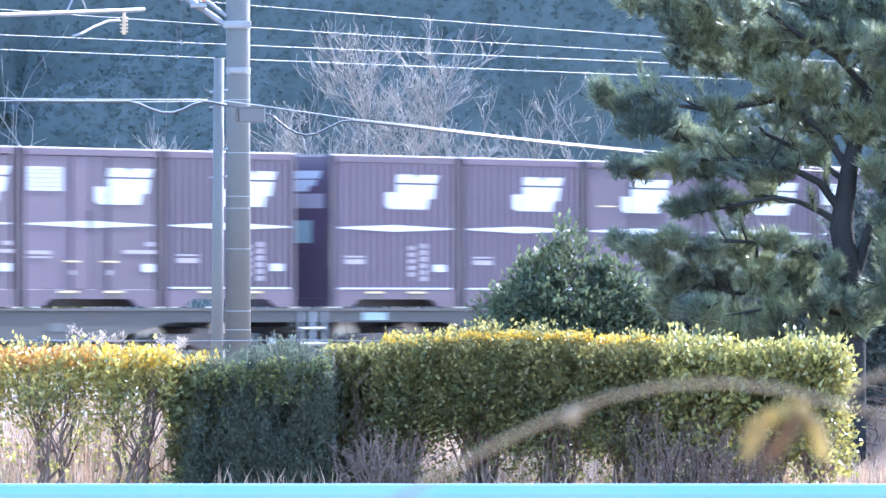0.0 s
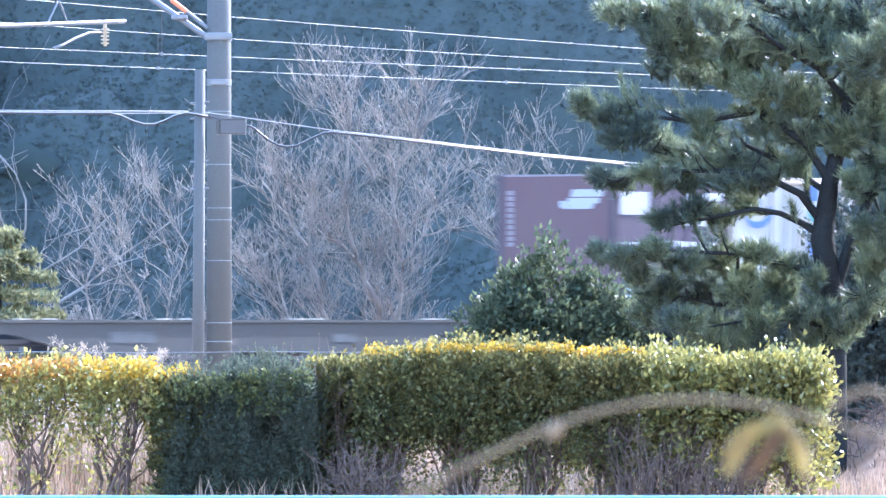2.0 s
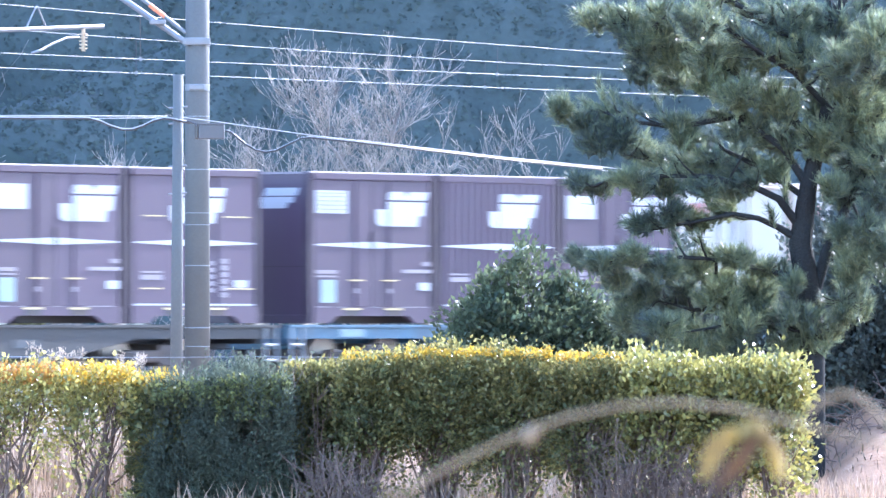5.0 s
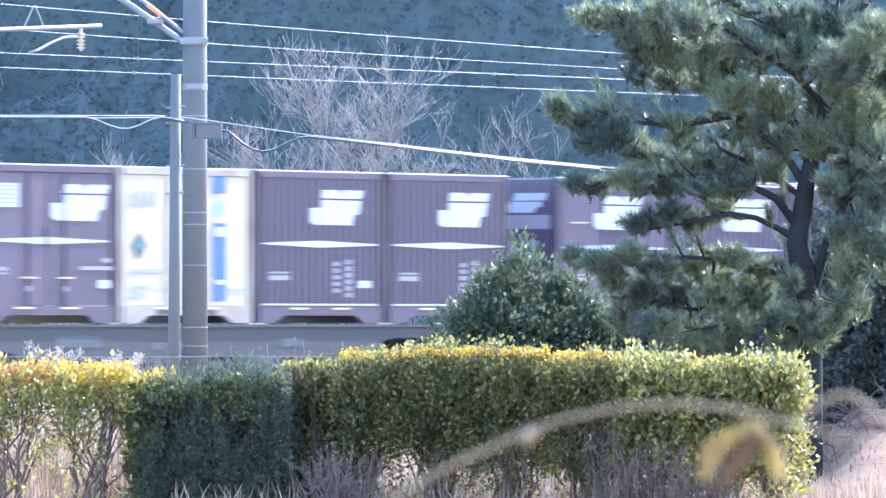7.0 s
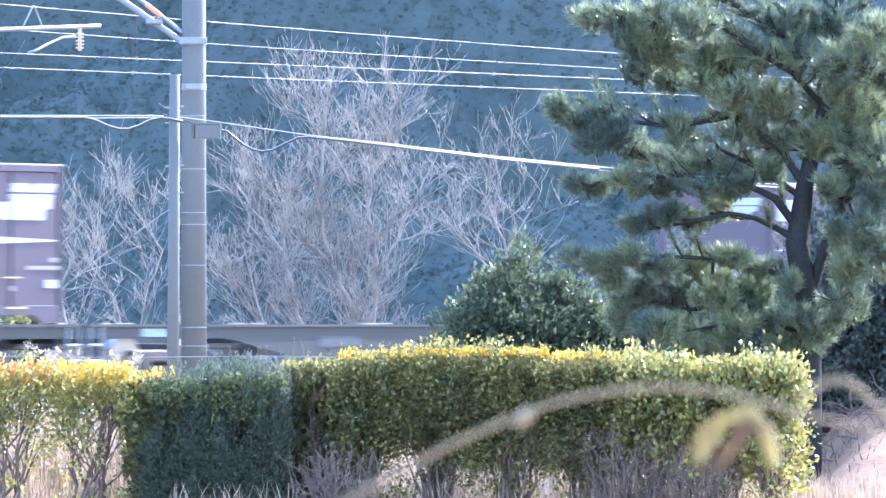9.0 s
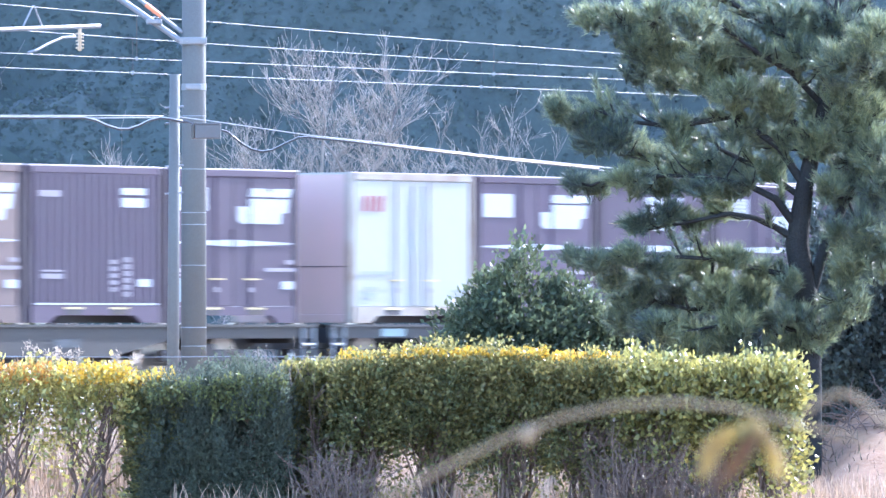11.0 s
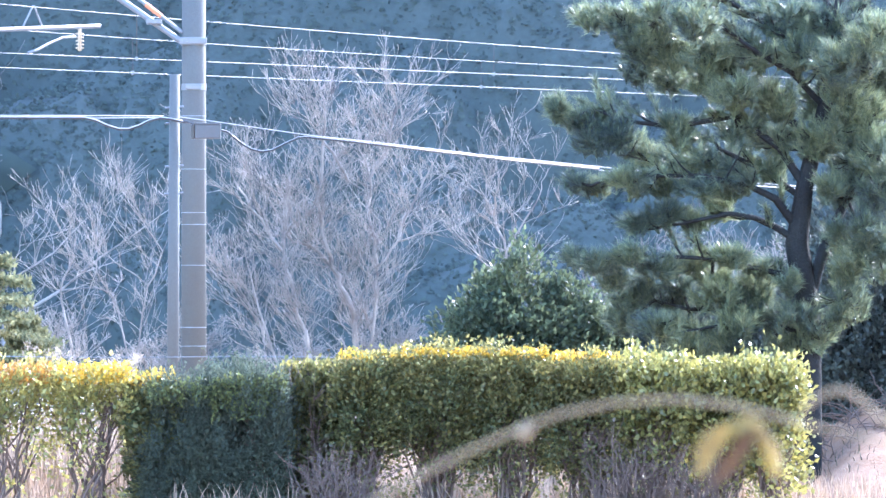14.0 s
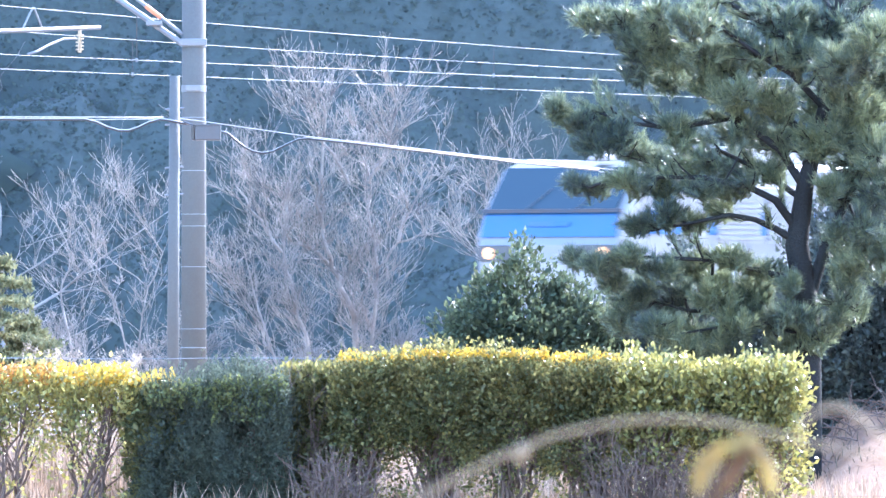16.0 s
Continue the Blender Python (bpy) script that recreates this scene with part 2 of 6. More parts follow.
def rod(bm, a, b, r, r2=None, sides=10):
    a, b = Vector(a), Vector(b)
    turn = (b - a).to_track_quat("Z", "Y")
    bmesh.ops.create_cone(bm, cap_ends=True, segments=sides, radius1=r, radius2=r if r2 is None else r2, depth=(b - a).length,
                          matrix=Matrix.LocRotScale((a + b) / 2, turn, None))
    return bm


def rods(*pairs, r=0.02, sides=8):
    bm = bmesh.new()
    for a, b in pairs:
        rod(bm, a, b, r, sides=sides)
    return bm


def prism(points, lo, hi, axis="y"):
    """A polygon in the x-z plane (axis y) or the y-z plane (axis x), given depth from lo to hi."""
    bm = bmesh.new()
    place = (lambda p, d: (p[0], d, p[1])) if axis == "y" else (lambda p, d: (d, p[0], p[1]))
    a = [bm.verts.new(place(p, lo)) for p in points]
    b = [bm.verts.new(place(p, hi)) for p in points]
    bm.faces.new(a)
    bm.faces.new(b[::-1])
    for i in range(len(points)):
        j = (i + 1) % len(points)
        bm.faces.new((a[i], a[j], b[j], b[i]))
    return bm


def joined(*bms):
    out = bmesh.new()
    for b in bms:
        me = bpy.data.meshes.new("tmp")
        b.to_mesh(me)
        b.free()
        out.from_mesh(me)
        bpy.data.meshes.remove(me)
    return out


def tubes(lines, sides=5):
    """Vertices and faces of tapered tubes; each line is a list of (point, radius)."""
    verts, faces = [], []
    ring = [(math.cos(2 * math.pi * k / sides), math.sin(2 * math.pi * k / sides)) for k in range(sides)]
    for line in lines:
        base = len(verts)
        for i, (p, r) in enumerate(line):
            a, b = line[max(i - 1, 0)][0], line[min(i + 1, len(line) - 1)][0]
            w = (Vector(b) - Vector(a)).normalized()
            u = w.cross(Vector((0.13, 1, 0.21))).normalized()
            v = w.cross(u)
            for c, s in ring:
                verts.append(Vector(p) + u * (r * c) + v * (r * s))
            if i:
                for k in range(sides):
                    q = base + (i - 1) * sides
                    faces.append((q + k, q + (k + 1) % sides, q + sides + (k + 1) % sides, q + sides + k))
        faces.append(tuple(range(len(verts) - sides, len(verts))))
    return verts, faces


def tube_part(name, lines, mat, parent=None, label="", sides=5):
    v, f = tubes(lines, sides)
    ob = new(name, mesh_of(name, v, f, mat, smooth=True))
    if parent:
        ob.parent = parent
    if label:
        ob["label"] = label
    return ob


def leaves(name, where, size, mat, parent=None, label="", long=1.7, up=0.35, out=None, seed=1, fold=0.25, face=None):
    """Many single leaves, each a folded four-cornered blade about size across, at the points given; face is a facing that they share."""
    rng = np.random.default_rng(seed)
    P = np.asarray(where, float)
    n = len(P)
    size = size * rng.uniform(0.65, 1.35, n)[:, None]
    axis = rng.normal(size=(n, 3))
    if out is not None:
        axis = axis * 0.75 + out
    axis[:, 2] += up
    if face is not None:
        axis -= np.outer(axis @ np.array(face), np.array(face)) * 0.9
    axis /= np.linalg.norm(axis, axis=1)[:, None]
    toward = rng.normal(size=(n, 3)) if face is None else rng.normal(size=(n, 3)) * 0.3 + np.array(face)
    side = np.cross(axis, toward)
    side /= np.linalg.norm(side, axis=1)[:, None]
    norm = np.cross(axis, side)
    a = P
    tip = P + axis * size * long
    mid = P + axis * size * long * 0.45
    l = mid + side * size * 0.5 + norm * size * fold
    r = mid - side * size * 0.5 + norm * size * fold
    V = np.stack([a, l, tip, r], 1).reshape(-1, 3)
    i = np.arange(n)[:, None] * 4
    F = np.concatenate([i + [0, 1, 2], i + [0, 2, 3]], 1).reshape(-1, 3)
    me = bpy.data.meshes.new(name)
    me.vertices.add(len(V))
    me.vertices.foreach_set("co", V.ravel())
    me.loops.add(F.size)
    me.loops.foreach_set("vertex_index", F.ravel().astype(np.int32))
    me.polygons.add(len(F))
    me.polygons.foreach_set("loop_start", np.arange(0, F.size, 3, dtype=np.int32))
    me.materials.append(mat)
    me.update(calc_edges=True)
    ob = new(name, me)
    if parent:
        ob.parent = parent
    if label:
        ob["label"] = label
    return ob


# ---------------------------------------------------------------- the railway's own axes
ALONG = radians(33.833)
D = Vector((math.sin(ALONG), math.cos(ALONG), 0))
N = Vector((math.cos(ALONG), -math.sin(ALONG), 0))
ORIGIN = Vector((-3.400, 143.025, 0))
TURN = 90 - 33.833
RAIL = 0.5                 # rail head above the ground
FAR_TRACK, NEAR_TRACK = -1.225, 2.575


def trk(s, off, z=0.0):
    return ORIGIN + D * s + N * off + Vector((0, 0, z))


# ---------------------------------------------------------------- ground and railway
def hill_height(x, y):
    back = max(0.0, y - 176 - 0.12 * abs(x))
    bumps = noise.noise((x * 0.03, y * 0.03, 3)) * 2.2 + noise.noise((x * 0.11, y * 0.11, 7)) * 0.7
    if y < 150:
        return 0.0
    k = min(1.0, (y - 150) / 40)
    return k * 0.4 + min(back * 1.25, 40 + 0.02 * back) + min(back, 12) / 12 * bumps


def build_ground():
    xs = sorted(set([*range(-60, 61, 3), *range(-1500, -60, 90), *range(70, 1500, 90), -4000, 4000]))
    ys = sorted(set([-600, -200, -60, 0, 30, 60, *range(80, 300, 4), *range(300, 520, 20), 600, 800, 1500, 4500]))
    verts = [(x, y, hill_height(x, y)) for y in ys for x in xs]
    w = len(xs)
    faces = [(j * w + i, j * w + i + 1, (j + 1) * w + i + 1, (j + 1) * w + i) for j in range(len(ys) - 1) for i in range(w - 1)]
    me = mesh_of("ground", verts, faces, SOIL, smooth=True)
    me.materials.append(FLOOR)
    for p in me.polygons:
        if p.center.y > 158:
            p.material_index = 1
    ob = new("ground", me)
    tagged(ob, "dry straw-covered ground rising into a wooded hill", "ground", kind="structure")


def build_railway():
    # one ballast bed for both tracks
    prof = [(-3.6, -0.05), (-2.2, 0.33), (4.9 - 1.35 + 1.0, 0.33), (6.0, -0.05)]
    bm = bmesh.new()
    rows = []
    for s in (-420, 420):
        rows.append([bm.verts.new(trk(s, FAR_TRACK + 1.225 + o, z)) for o, z in prof])
    for i in range(len(prof) - 1):
        bm.faces.new((rows[0][i], rows[0][i + 1], rows[1][i + 1], rows[1][i]))
    bed = tagged(part("track_bed", bm, BALLAST), "grey-brown crushed stone ballast under two tracks", "track bed", kind="structure")
    for centre in (FAR_TRACK, NEAR_TRACK):
        for side in (-0.56, 0.56):
            o = centre + side
            bm = bmesh.new()
            for a, b, z0, z1 in ((-0.035, 0.035, RAIL - 0.045, RAIL), (-0.01, 0.01, RAIL - 0.13, RAIL - 0.045), (-0.065, 0.065, RAIL - 0.15, RAIL - 0.13)):
                c = [bm.verts.new(trk(s, o + q, z)) for s in (-420, 420) for q in (a, b) for z in (z0, z1)]
                for f in ((0, 1, 3, 2), (4, 6, 7, 5), (0, 4, 5, 1), (2, 3, 7, 6), (1, 5, 7, 3), (0, 2, 6, 4)):
                    bm.faces.new([c[k] for k in f])
            part("rail", bm, STEEL, bed, "worn steel rail")
    sl = mesh_of("sleeper", *box_lists((-0.12, -1.05, 0), (0.12, 1.05, 0.17)), CONC)
    for centre in (FAR_TRACK, NEAR_TRACK):
        for k in range(-30, 60):
            ob = new("sleeper", sl)
            ob.parent = bed
            ob.matrix_basis = Matrix.Translation(trk(k * 0.62, centre, 0.19)) @ pose(0, 0, 0, 0, 0, TURN)


def box_lists(lo, hi):
    v = [(x, y, z) for x in (lo[0], hi[0]) for y in (lo[1], hi[1]) for z in (lo[2], hi[2])]
    return v, [(0, 1, 3, 2), (4, 6, 7, 5), (0, 4, 5, 1), (2, 3, 7, 6), (1, 5, 7, 3), (0, 2, 6, 4)]


build_ground()
build_railway()


# ---------------------------------------------------------------- poles and wires
def sag_line(a, b, drop, r, n=14):
    a, b = Vector(a), Vector(b)
    return [(a.lerp(b, k / n) - Vector((0, 0, drop * 4 * (k / n) * (1 - k / n))), r) for k in range(n + 1)]


def catenary_pole():
    base = (-3.763, 132.426, 0.458)
    x, y = base[0], base[1]
    thing = empty("catenary_pole", pose(x, y, 0))
    bm = bmesh.new()
    rod(bm, (0, 0, -0.2), (0, 0, 9.5), 0.195, 0.172, sides=24)
    part("shaft", bm, CONC, thing, smooth=True)
    for z in (1.200, 1.482, 2.420, 3.035, 3.214, 3.871, 4.673):
        bm = bmesh.new()
        rod(bm, (0, 0, z), (0, 0, z + 0.010), 0.196 - 0.0024 * z, sides=24)
        part("wire_tie", bm, GREYM, thing, "thin pale steel tie round the shaft")
    bm = bmesh.new()
    h = 5.807
    rod(bm, (0, 0, h - 0.06), (0, 0, h + 0.06), 0.195, sides=24)
    box(bm, (-0.22, -0.21, h - 0.05), (0.20, -0.13, h + 0.05), 0.01)
    for k in (-0.18, -0.11, 0.08, 0.16):
        rod(bm, (k, -0.24, h), (k, -0.20, h), 0.018)
    part("clamp", bm, GALV, thing, "pale steel bolted clamp band")
    bm = bmesh.new()
    low = 5.116
    rod(bm, (0, 0, low - 0.05), (0, 0, low + 0.05), 0.19, sides=24)
    box(bm, (-0.12, -0.21, low - 0.04), (0.12, -0.15, low + 0.04), 0.01)
    part("collar", bm, GALV, thing)
    # the slanting arm to the wires over the tracks
    a, b = Vector((-0.18, -0.05, h - 0.01)), Vector((-1.94, 0.3, h + 1.22))
    part("arm_tube", rods((a, b), r=0.045, sides=12), GALV, thing, "pale slanting steel tube")
    a2, b2 = Vector((-0.17, -0.05, h + 0.13)), Vector((-1.55, 0.3, h + 1.20))
    part("stay_tube", rods((a2, b2), r=0.03, sides=10), GALV, thing)
    part("marker_band", rods((a2.lerp(b2, 0.23), a2.lerp(b2, 0.40)), r=0.036, sides=10), ORANGE, thing, "orange band on the stay")
    bm = boxed(((-0.72, -0.12, h + 0.26), (-0.48, 0.1, h + 0.33)), bevel=0.01)
    part("bracket", bm, GALV, thing)
    tagged(thing, "tall weathered concrete pole with steel clamp and slanting arm", "pole", "railway poles")


def registration_arm():
    thing = empty("wire_support_arm", Matrix.Translation((-6.271, 134.432, 6.071)))
    o = Vector((-6.271, 134.432, 6.071))
    P = lambda p: Vector(p) - o
    part("beam", rods((P((-8.790, 130.674, 5.844)), P((-5.322, 135.848, 6.154))), r=0.034, sides=12), GALV, thing, "pale horizontal steel tube")
    bm = bmesh.new()
    top, low = P((-5.610, 135.417, 6.122)), P((-5.610, 135.417, 5.755))
    rod(bm, top, low, 0.03)
    for k in range(5):
        c = top.lerp(low, 0.25 + 0.15 * k)
        rod(bm, c, c + Vector((0, 0, -0.02)), 0.065, sides=14)
    part("insulator", bm, CERAM, thing, "brown ribbed insulator")
    curve = [P(p) for p in ((-5.676, 135.319, 5.970), (-5.848, 135.063, 5.953), (-6.043, 134.771, 5.857), (-6.222, 134.504, 5.744), (-6.352, 134.311, 5.695))]
    tube_part("steady_arm", [[(p, 0.022) for p in curve]], GALV, thing, "curved steel steady arm", sides=8)
    part("hanger", rods((P((-6.432, 134.190, 6.080)), P((-6.287, 134.407, 6.417))), (P((-6.157, 134.601, 6.112)), P((-6.271, 134.432, 6.418))), r=0.014), GALV, thing)
    # the mast that carries it stands out of sight
    far = P((-8.790, 130.674, 5.844))
    part("mast", rods((Vector((far.x, far.y, -o.z)), far + Vector((0, 0, 1.5))), r=0.18, sides=16), CONC, thing)
    tagged(thing, "steel wire support arm with brown insulator over the track", "wire support")


def overhead_wires():
    # contact wires run level; carrying wires sag between supports
    z3, z4 = 5.664, 5.627
    for off, z in ((NEAR_TRACK, z3), (FAR_TRACK, z4)):
        w = tube_part("contact_wire", [[(trk(-120, off, z), 0.0040), (trk(0, off, z), 0.0040), (trk(120, off, z), 0.0040)]], WIRE, sides=6)
        tagged(w, "bright bare copper contact wire over the track", "wire", "overhead wires")
    for off, ends in ((NEAR_TRACK, ((-9.84, 6.407), (-4.42, 6.295), (7.50, 6.102))), (FAR_TRACK, ((-4.75, 6.242), (0.93, 6.158), (13.60, 6.044)))):
        (s0, h0), (s1, h1), (s2, h2) = ends
        c = np.polyfit([s0, s1, s2], [h0, h1, h2], 2)
        line = [(trk(s, off, min(float(np.polyval(c, s)), 8.0)), 0.0040) for s in np.linspace(-30, 30, 41)]
        w = tube_part("carrying_wire", [line], WIRE, sides=6)
        tagged(w, "bright sagging carrying wire over the track", "wire", "overhead wires")
        z = z3 if off == NEAR_TRACK else z4
        for s in (DROPS_NEAR if off == NEAR_TRACK else DROPS_FAR):
            d = part("dropper", rods((trk(s, off, z), trk(s, off, float(np.polyval(c, s)))), r=0.006, sides=5), BOGIE)
            tagged(d, "thin vertical wire between carrying and contact wire", "wire", "droppers")
            clip = part("clip", boxed(((-0.02, -0.02, -0.03), (0.02, 0.02, 0.03))), GALV, d)
            clip.location = trk(s, off, z)


DROPS_NEAR = (-6.29, 3.77, 13.14)
DROPS_FAR = (9.12, -1.14, 20.31)


def utility_pole():
    base = (-3.435, 112.000, 0.626)
    thing = empty("utility_pole", pose(base[0] - 0.02, 112, 0, 0, 0.35))
    bm = bmesh.new()
    rod(bm, (0, 0, -0.2), (0.0, 0, 4.73), 0.082, 0.066, sides=18)
    part("shaft", bm, CONC, thing, smooth=True)
    for z in (3.2, 3.55, 4.1, 4.3):
        part("step_bolt", rods(((-0.12, -0.02, z), (0.12, -0.02, z + 0.02)), r=0.012), GALV, thing)
    tagged(thing, "slim grey concrete utility pole with step bolts", "pole", "railway poles")
    # splice box hung on the cable beside the pole
    b = empty("splice_box", Matrix.Translation((-3.006, 111.600, 3.995)))
    part("case", boxed(((-0.15, -0.09, -0.10), (0.18, 0.09, 0.09)), bevel=0.015), BOXGREY, b)
    part("end_cap", boxed(((-0.20, -0.08, -0.10), (-0.153, 0.08, 0.085)), bevel=0.01), CABLE, b, "black end cap")
    part("lid_ridge", boxed(((-0.15, -0.10, 0.085), (0.18, 0.10, 0.105)), bevel=0.004), BOXGREY, b)
    part("hook", rods((Vector((-0.17, 0, 0.09)), Vector((-0.30, 0.1, 0.14))), r=0.012), CABLE, b)
    tagged(b, "grey metal cable splice box with black end cap", "junction box")

    def cable(name, pts, r, mat, label, strand=0.0):
        ob = tagged(tube_part(name, [[(p, r) for p in pts]], mat, sides=7), label, "cable", "telephone cables")
        # the strand radius sizes a pale tube that imitates the cable's upper highlight
        if strand:
            tube_part("cable_gleam", [[((x, y, z + r), strand) for x, y, z in pts]], WIRE, ob, "thin pale tube standing for the gleam along the cable top", sides=6)

    cable("cable", ((-12.152, 112.000, 4.234), (-7.101, 112.000, 4.198), (-5.657, 112.000, 4.177), (-4.575, 112.000, 4.169), (-3.565, 112.000, 4.177)), 0.006, WIRE, "taut pale steel carrier strand beside the track")
    cable("cable", ((-12.152, 112.000, 4.278), (-7.101, 112.000, 4.234), (-5.657, 112.000, 4.205), (-3.565, 112.000, 4.198)), 0.0065, WIRE, "taut thin pale strand beside the track")
    cable("slack_cable", ((-6.085, 111.900, 4.174), (-5.220, 111.900, 4.167), (-4.571, 111.900, 4.167), (-4.427, 111.900, 4.131), (-4.282, 111.900, 4.066), (-4.138, 111.900, 4.023), (-4.009, 111.900, 4.023), (-3.879, 111.900, 4.066), (-3.749, 111.900, 4.131), (-3.605, 111.900, 4.167), (-3.489, 111.900, 4.153), (-3.273, 111.900, 4.109)), 0.013, CABLE, "thick black cable hanging in a loop", 0.009)
    cable("slack_cable", ((-2.816, 111.500, 4.000), (-2.744, 111.500, 3.985), (-2.658, 111.500, 3.913), (-2.543, 111.500, 3.820), (-2.428, 111.500, 3.755), (-2.299, 111.500, 3.727), (-2.170, 111.500, 3.748), (-1.997, 111.500, 3.834), (-1.839, 111.500, 3.906), (-1.717, 111.500, 3.913), (-1.178, 111.500, 3.856), (-0.174, 112.500, 3.761), (0.848, 113.500, 3.663), (2.045, 115.000, 3.573)), 0.013, CABLE, "thick black cable hanging in a loop", 0.0045)
    cable("cable", ((-3.363, 112.000, 4.184), (-2.915, 112.000, 4.126), (-1.725, 112.000, 3.953), (-0.612, 113.000, 3.851), (0.705, 114.000, 3.717), (2.045, 115.000, 3.602), (4.191, 117.000, 3.419), (5.490, 119.000, 3.359), (8.117, 124.000, 3.244)), 0.006, WIRE, "pale steel carrier strand sloping down past a pine")
    cable("cable", ((2.045, 115.000, 3.558), (4.191, 117.000, 3.382), (5.490, 119.000, 3.329), (8.117, 124.000, 3.220)), 0.007, WIRE, "pale cable sloping down past a pine")


def wire_fence():
    thing = empty("wire_fence", pose(0, 110, 0))
    for x in (-9, -5.6, -2.44, 0.8, 4.0, 7.2):
        part("post", boxed(((x - 0.035, -0.035, -0.1), (x + 0.035, 0.035, 1.19)), bevel=0.008), CONC, thing, "short grey concrete post")
    for z in (1.135, 0.85, 0.55):
        line = []
        for a, b in zip((-9, -5.6, -2.44, 0.8, 4.0), (-5.6, -2.44, 0.8, 4.0, 7.2)):
            line += sag_line((a, -0.04, z), (b, -0.04, z), 0.012, 0.006, 4)
        tube_part("strand", [line], GALV, thing, "thin bright fence wire", sides=5)
    tagged(thing, "low wire fence with short concrete posts beside the track", "fence")


catenary_pole()
registration_arm()
overhead_wires()
utility_pole()
wire_fence()


def guard_rail():
    thing = empty("guard_rail", pose(0, 40, 0))
    bm = bmesh.new()
    prof = [(0.0, 0.745), (-0.012, 0.74), (-0.05, 0.70), (-0.05, 0.64), (0.0, 0.60), (0.0, 0.54), (-0.05, 0.50), (-0.05, 0.44), (-0.012, 0.40), (0.0, 0.395)]
    rows = [[bm.verts.new((x, y - 0.05, z)) for y, z in prof] for x in (-9, 9)]
    back = [[bm.verts.new((x, y - 0.046, z)) for y, z in prof] for x in (-9, 9)]
    for i in range(len(prof) - 1):
        bm.faces.new((rows[0][i], rows[0][i + 1], rows[1][i + 1], rows[1][i]))
        bm.faces.new((back[0][i], back[1][i], back[1][i + 1], back[0][i + 1]))
    part("beam", bm, RAILBLUE, thing, "pale blue corrugated steel beam")
    for x in (-8, -6, -4, -1.93, 0.10, 2.1, 4.1, 6.1, 8):
        bm = bmesh.new()
        rod(bm, (x, 0.06, -0.1), (x, 0.06, 0.66), 0.057, sides=14)
        part("post", bm, RAILBLUE, thing)
        bm = boxed(((x - 0.04, -0.075, 0.69), (x + 0.035, -0.05, 0.715)), ((x - 0.04, -0.075, 0.62), (x - 0.02, -0.05, 0.69)), bevel=0.004)
        part("reflector_bracket", bm, WHITEPIPE, thing, "small white bracket")
        bm = bmesh.new()
        rod(bm, (x + 0.05, -0.09, 0.685), (x + 0.05, -0.05, 0.685), 0.014, sides=10)
        part("bolt", bm, BOGIE, thing)
    tagged(thing, "pale blue painted steel guard rail along a roadside", "guard rail")


def pipe_rail():
    thing = empty("pipe_railing", pose(0, 82, 0))
    z = 1.55 - 190 * 82 / 15521
    part("pipe", rods(((-6, 0, z), (7, 0, z)), r=0.028, sides=10), WHITEPIPE, thing)
    for x in (-5.4, -3.6, -1.8, 0.0, 1.8, 3.6, 5.4):
        part("post", rods(((x, 0, -0.1), (x, 0, z)), r=0.026, sides=10), WHITEPIPE, thing)
    tagged(thing, "low white painted pipe railing behind the hedge", "railing")


def bright_bar():
    # unidentified bright bar behind the hedge, made up as boards on posts
    thing = empty("low_barrier", pose(0, 70.95, 0))
    z = 0.925
    for a, b in ((-1.22, -1.05), (-1.00, -0.84)):
        part("board", boxed(((a, -0.02, z - 0.02), (b, 0.02, z + 0.02)), bevel=0.006), WHITEPIPE, thing, "bright white board")
    for x in (-1.20, -0.86):
        part("post", boxed(((x - 0.02, 0.02, -0.1), (x + 0.02, 0.06, z)), bevel=0.005), GALV, thing)
    tagged(thing, "white boards on posts in place of an unidentified bright bar", "barrier")


guard_rail()
pipe_rail()
bright_bar()


# ---------------------------------------------------------------- freight train
CL, CW, CH = 3.715, 2.45, 2.50          # a twelve-foot container
HL, HW = CL / 2, CW / 2


def side_plate(name, shapes, mat, parent, y=-HW, thick=0.006, label=""):
    """Flat markings on the side: polygons in fractions of the length and metres of height."""
    if name in ("lettering", "stripe", "stripe_label", "panel_rib", "scuffed_edge", "vent") and len(shapes) > 1:
        return [side_plate(name, [k], mat, parent, y, thick, label) for k in shapes][-1]
    return part(name, joined(*[prism([(u * CL - HL, z) for u, z in s], y - thick, y - 0.0005) for s in shapes]), mat, parent, label)


def rect(u0, u1, z0, z1):
    return [(u0, z0), (u1, z0), (u1, z1), (u0, z1)]


def lens(u0, u1, z, h):
    m = (u0 + u1) / 2
    return [(u0, z - h * 0.18), (m, z - h), (u1, z - h * 0.18), (u1, z + h * 0.18), (m, z + h), (u0, z + h * 0.18)]


def swoosh(u0, u1, z0, z1):
    out, inn = [], []
    for k in range(13):
        a = math.pi * (1.12 + 0.98 * k / 12)
        out.append(((u0 + u1) / 2 + (u1 - u0) / 2 * math.cos(a), z1 + (z1 - z0) * math.sin(a)))
        inn.append(((u0 + u1) / 2 - 0.012 + (u1 - u0) * 0.43 * math.cos(a), z1 + 0.03 + (z1 - z0) * 0.72 * math.sin(a)))
    return out + inn[::-1]


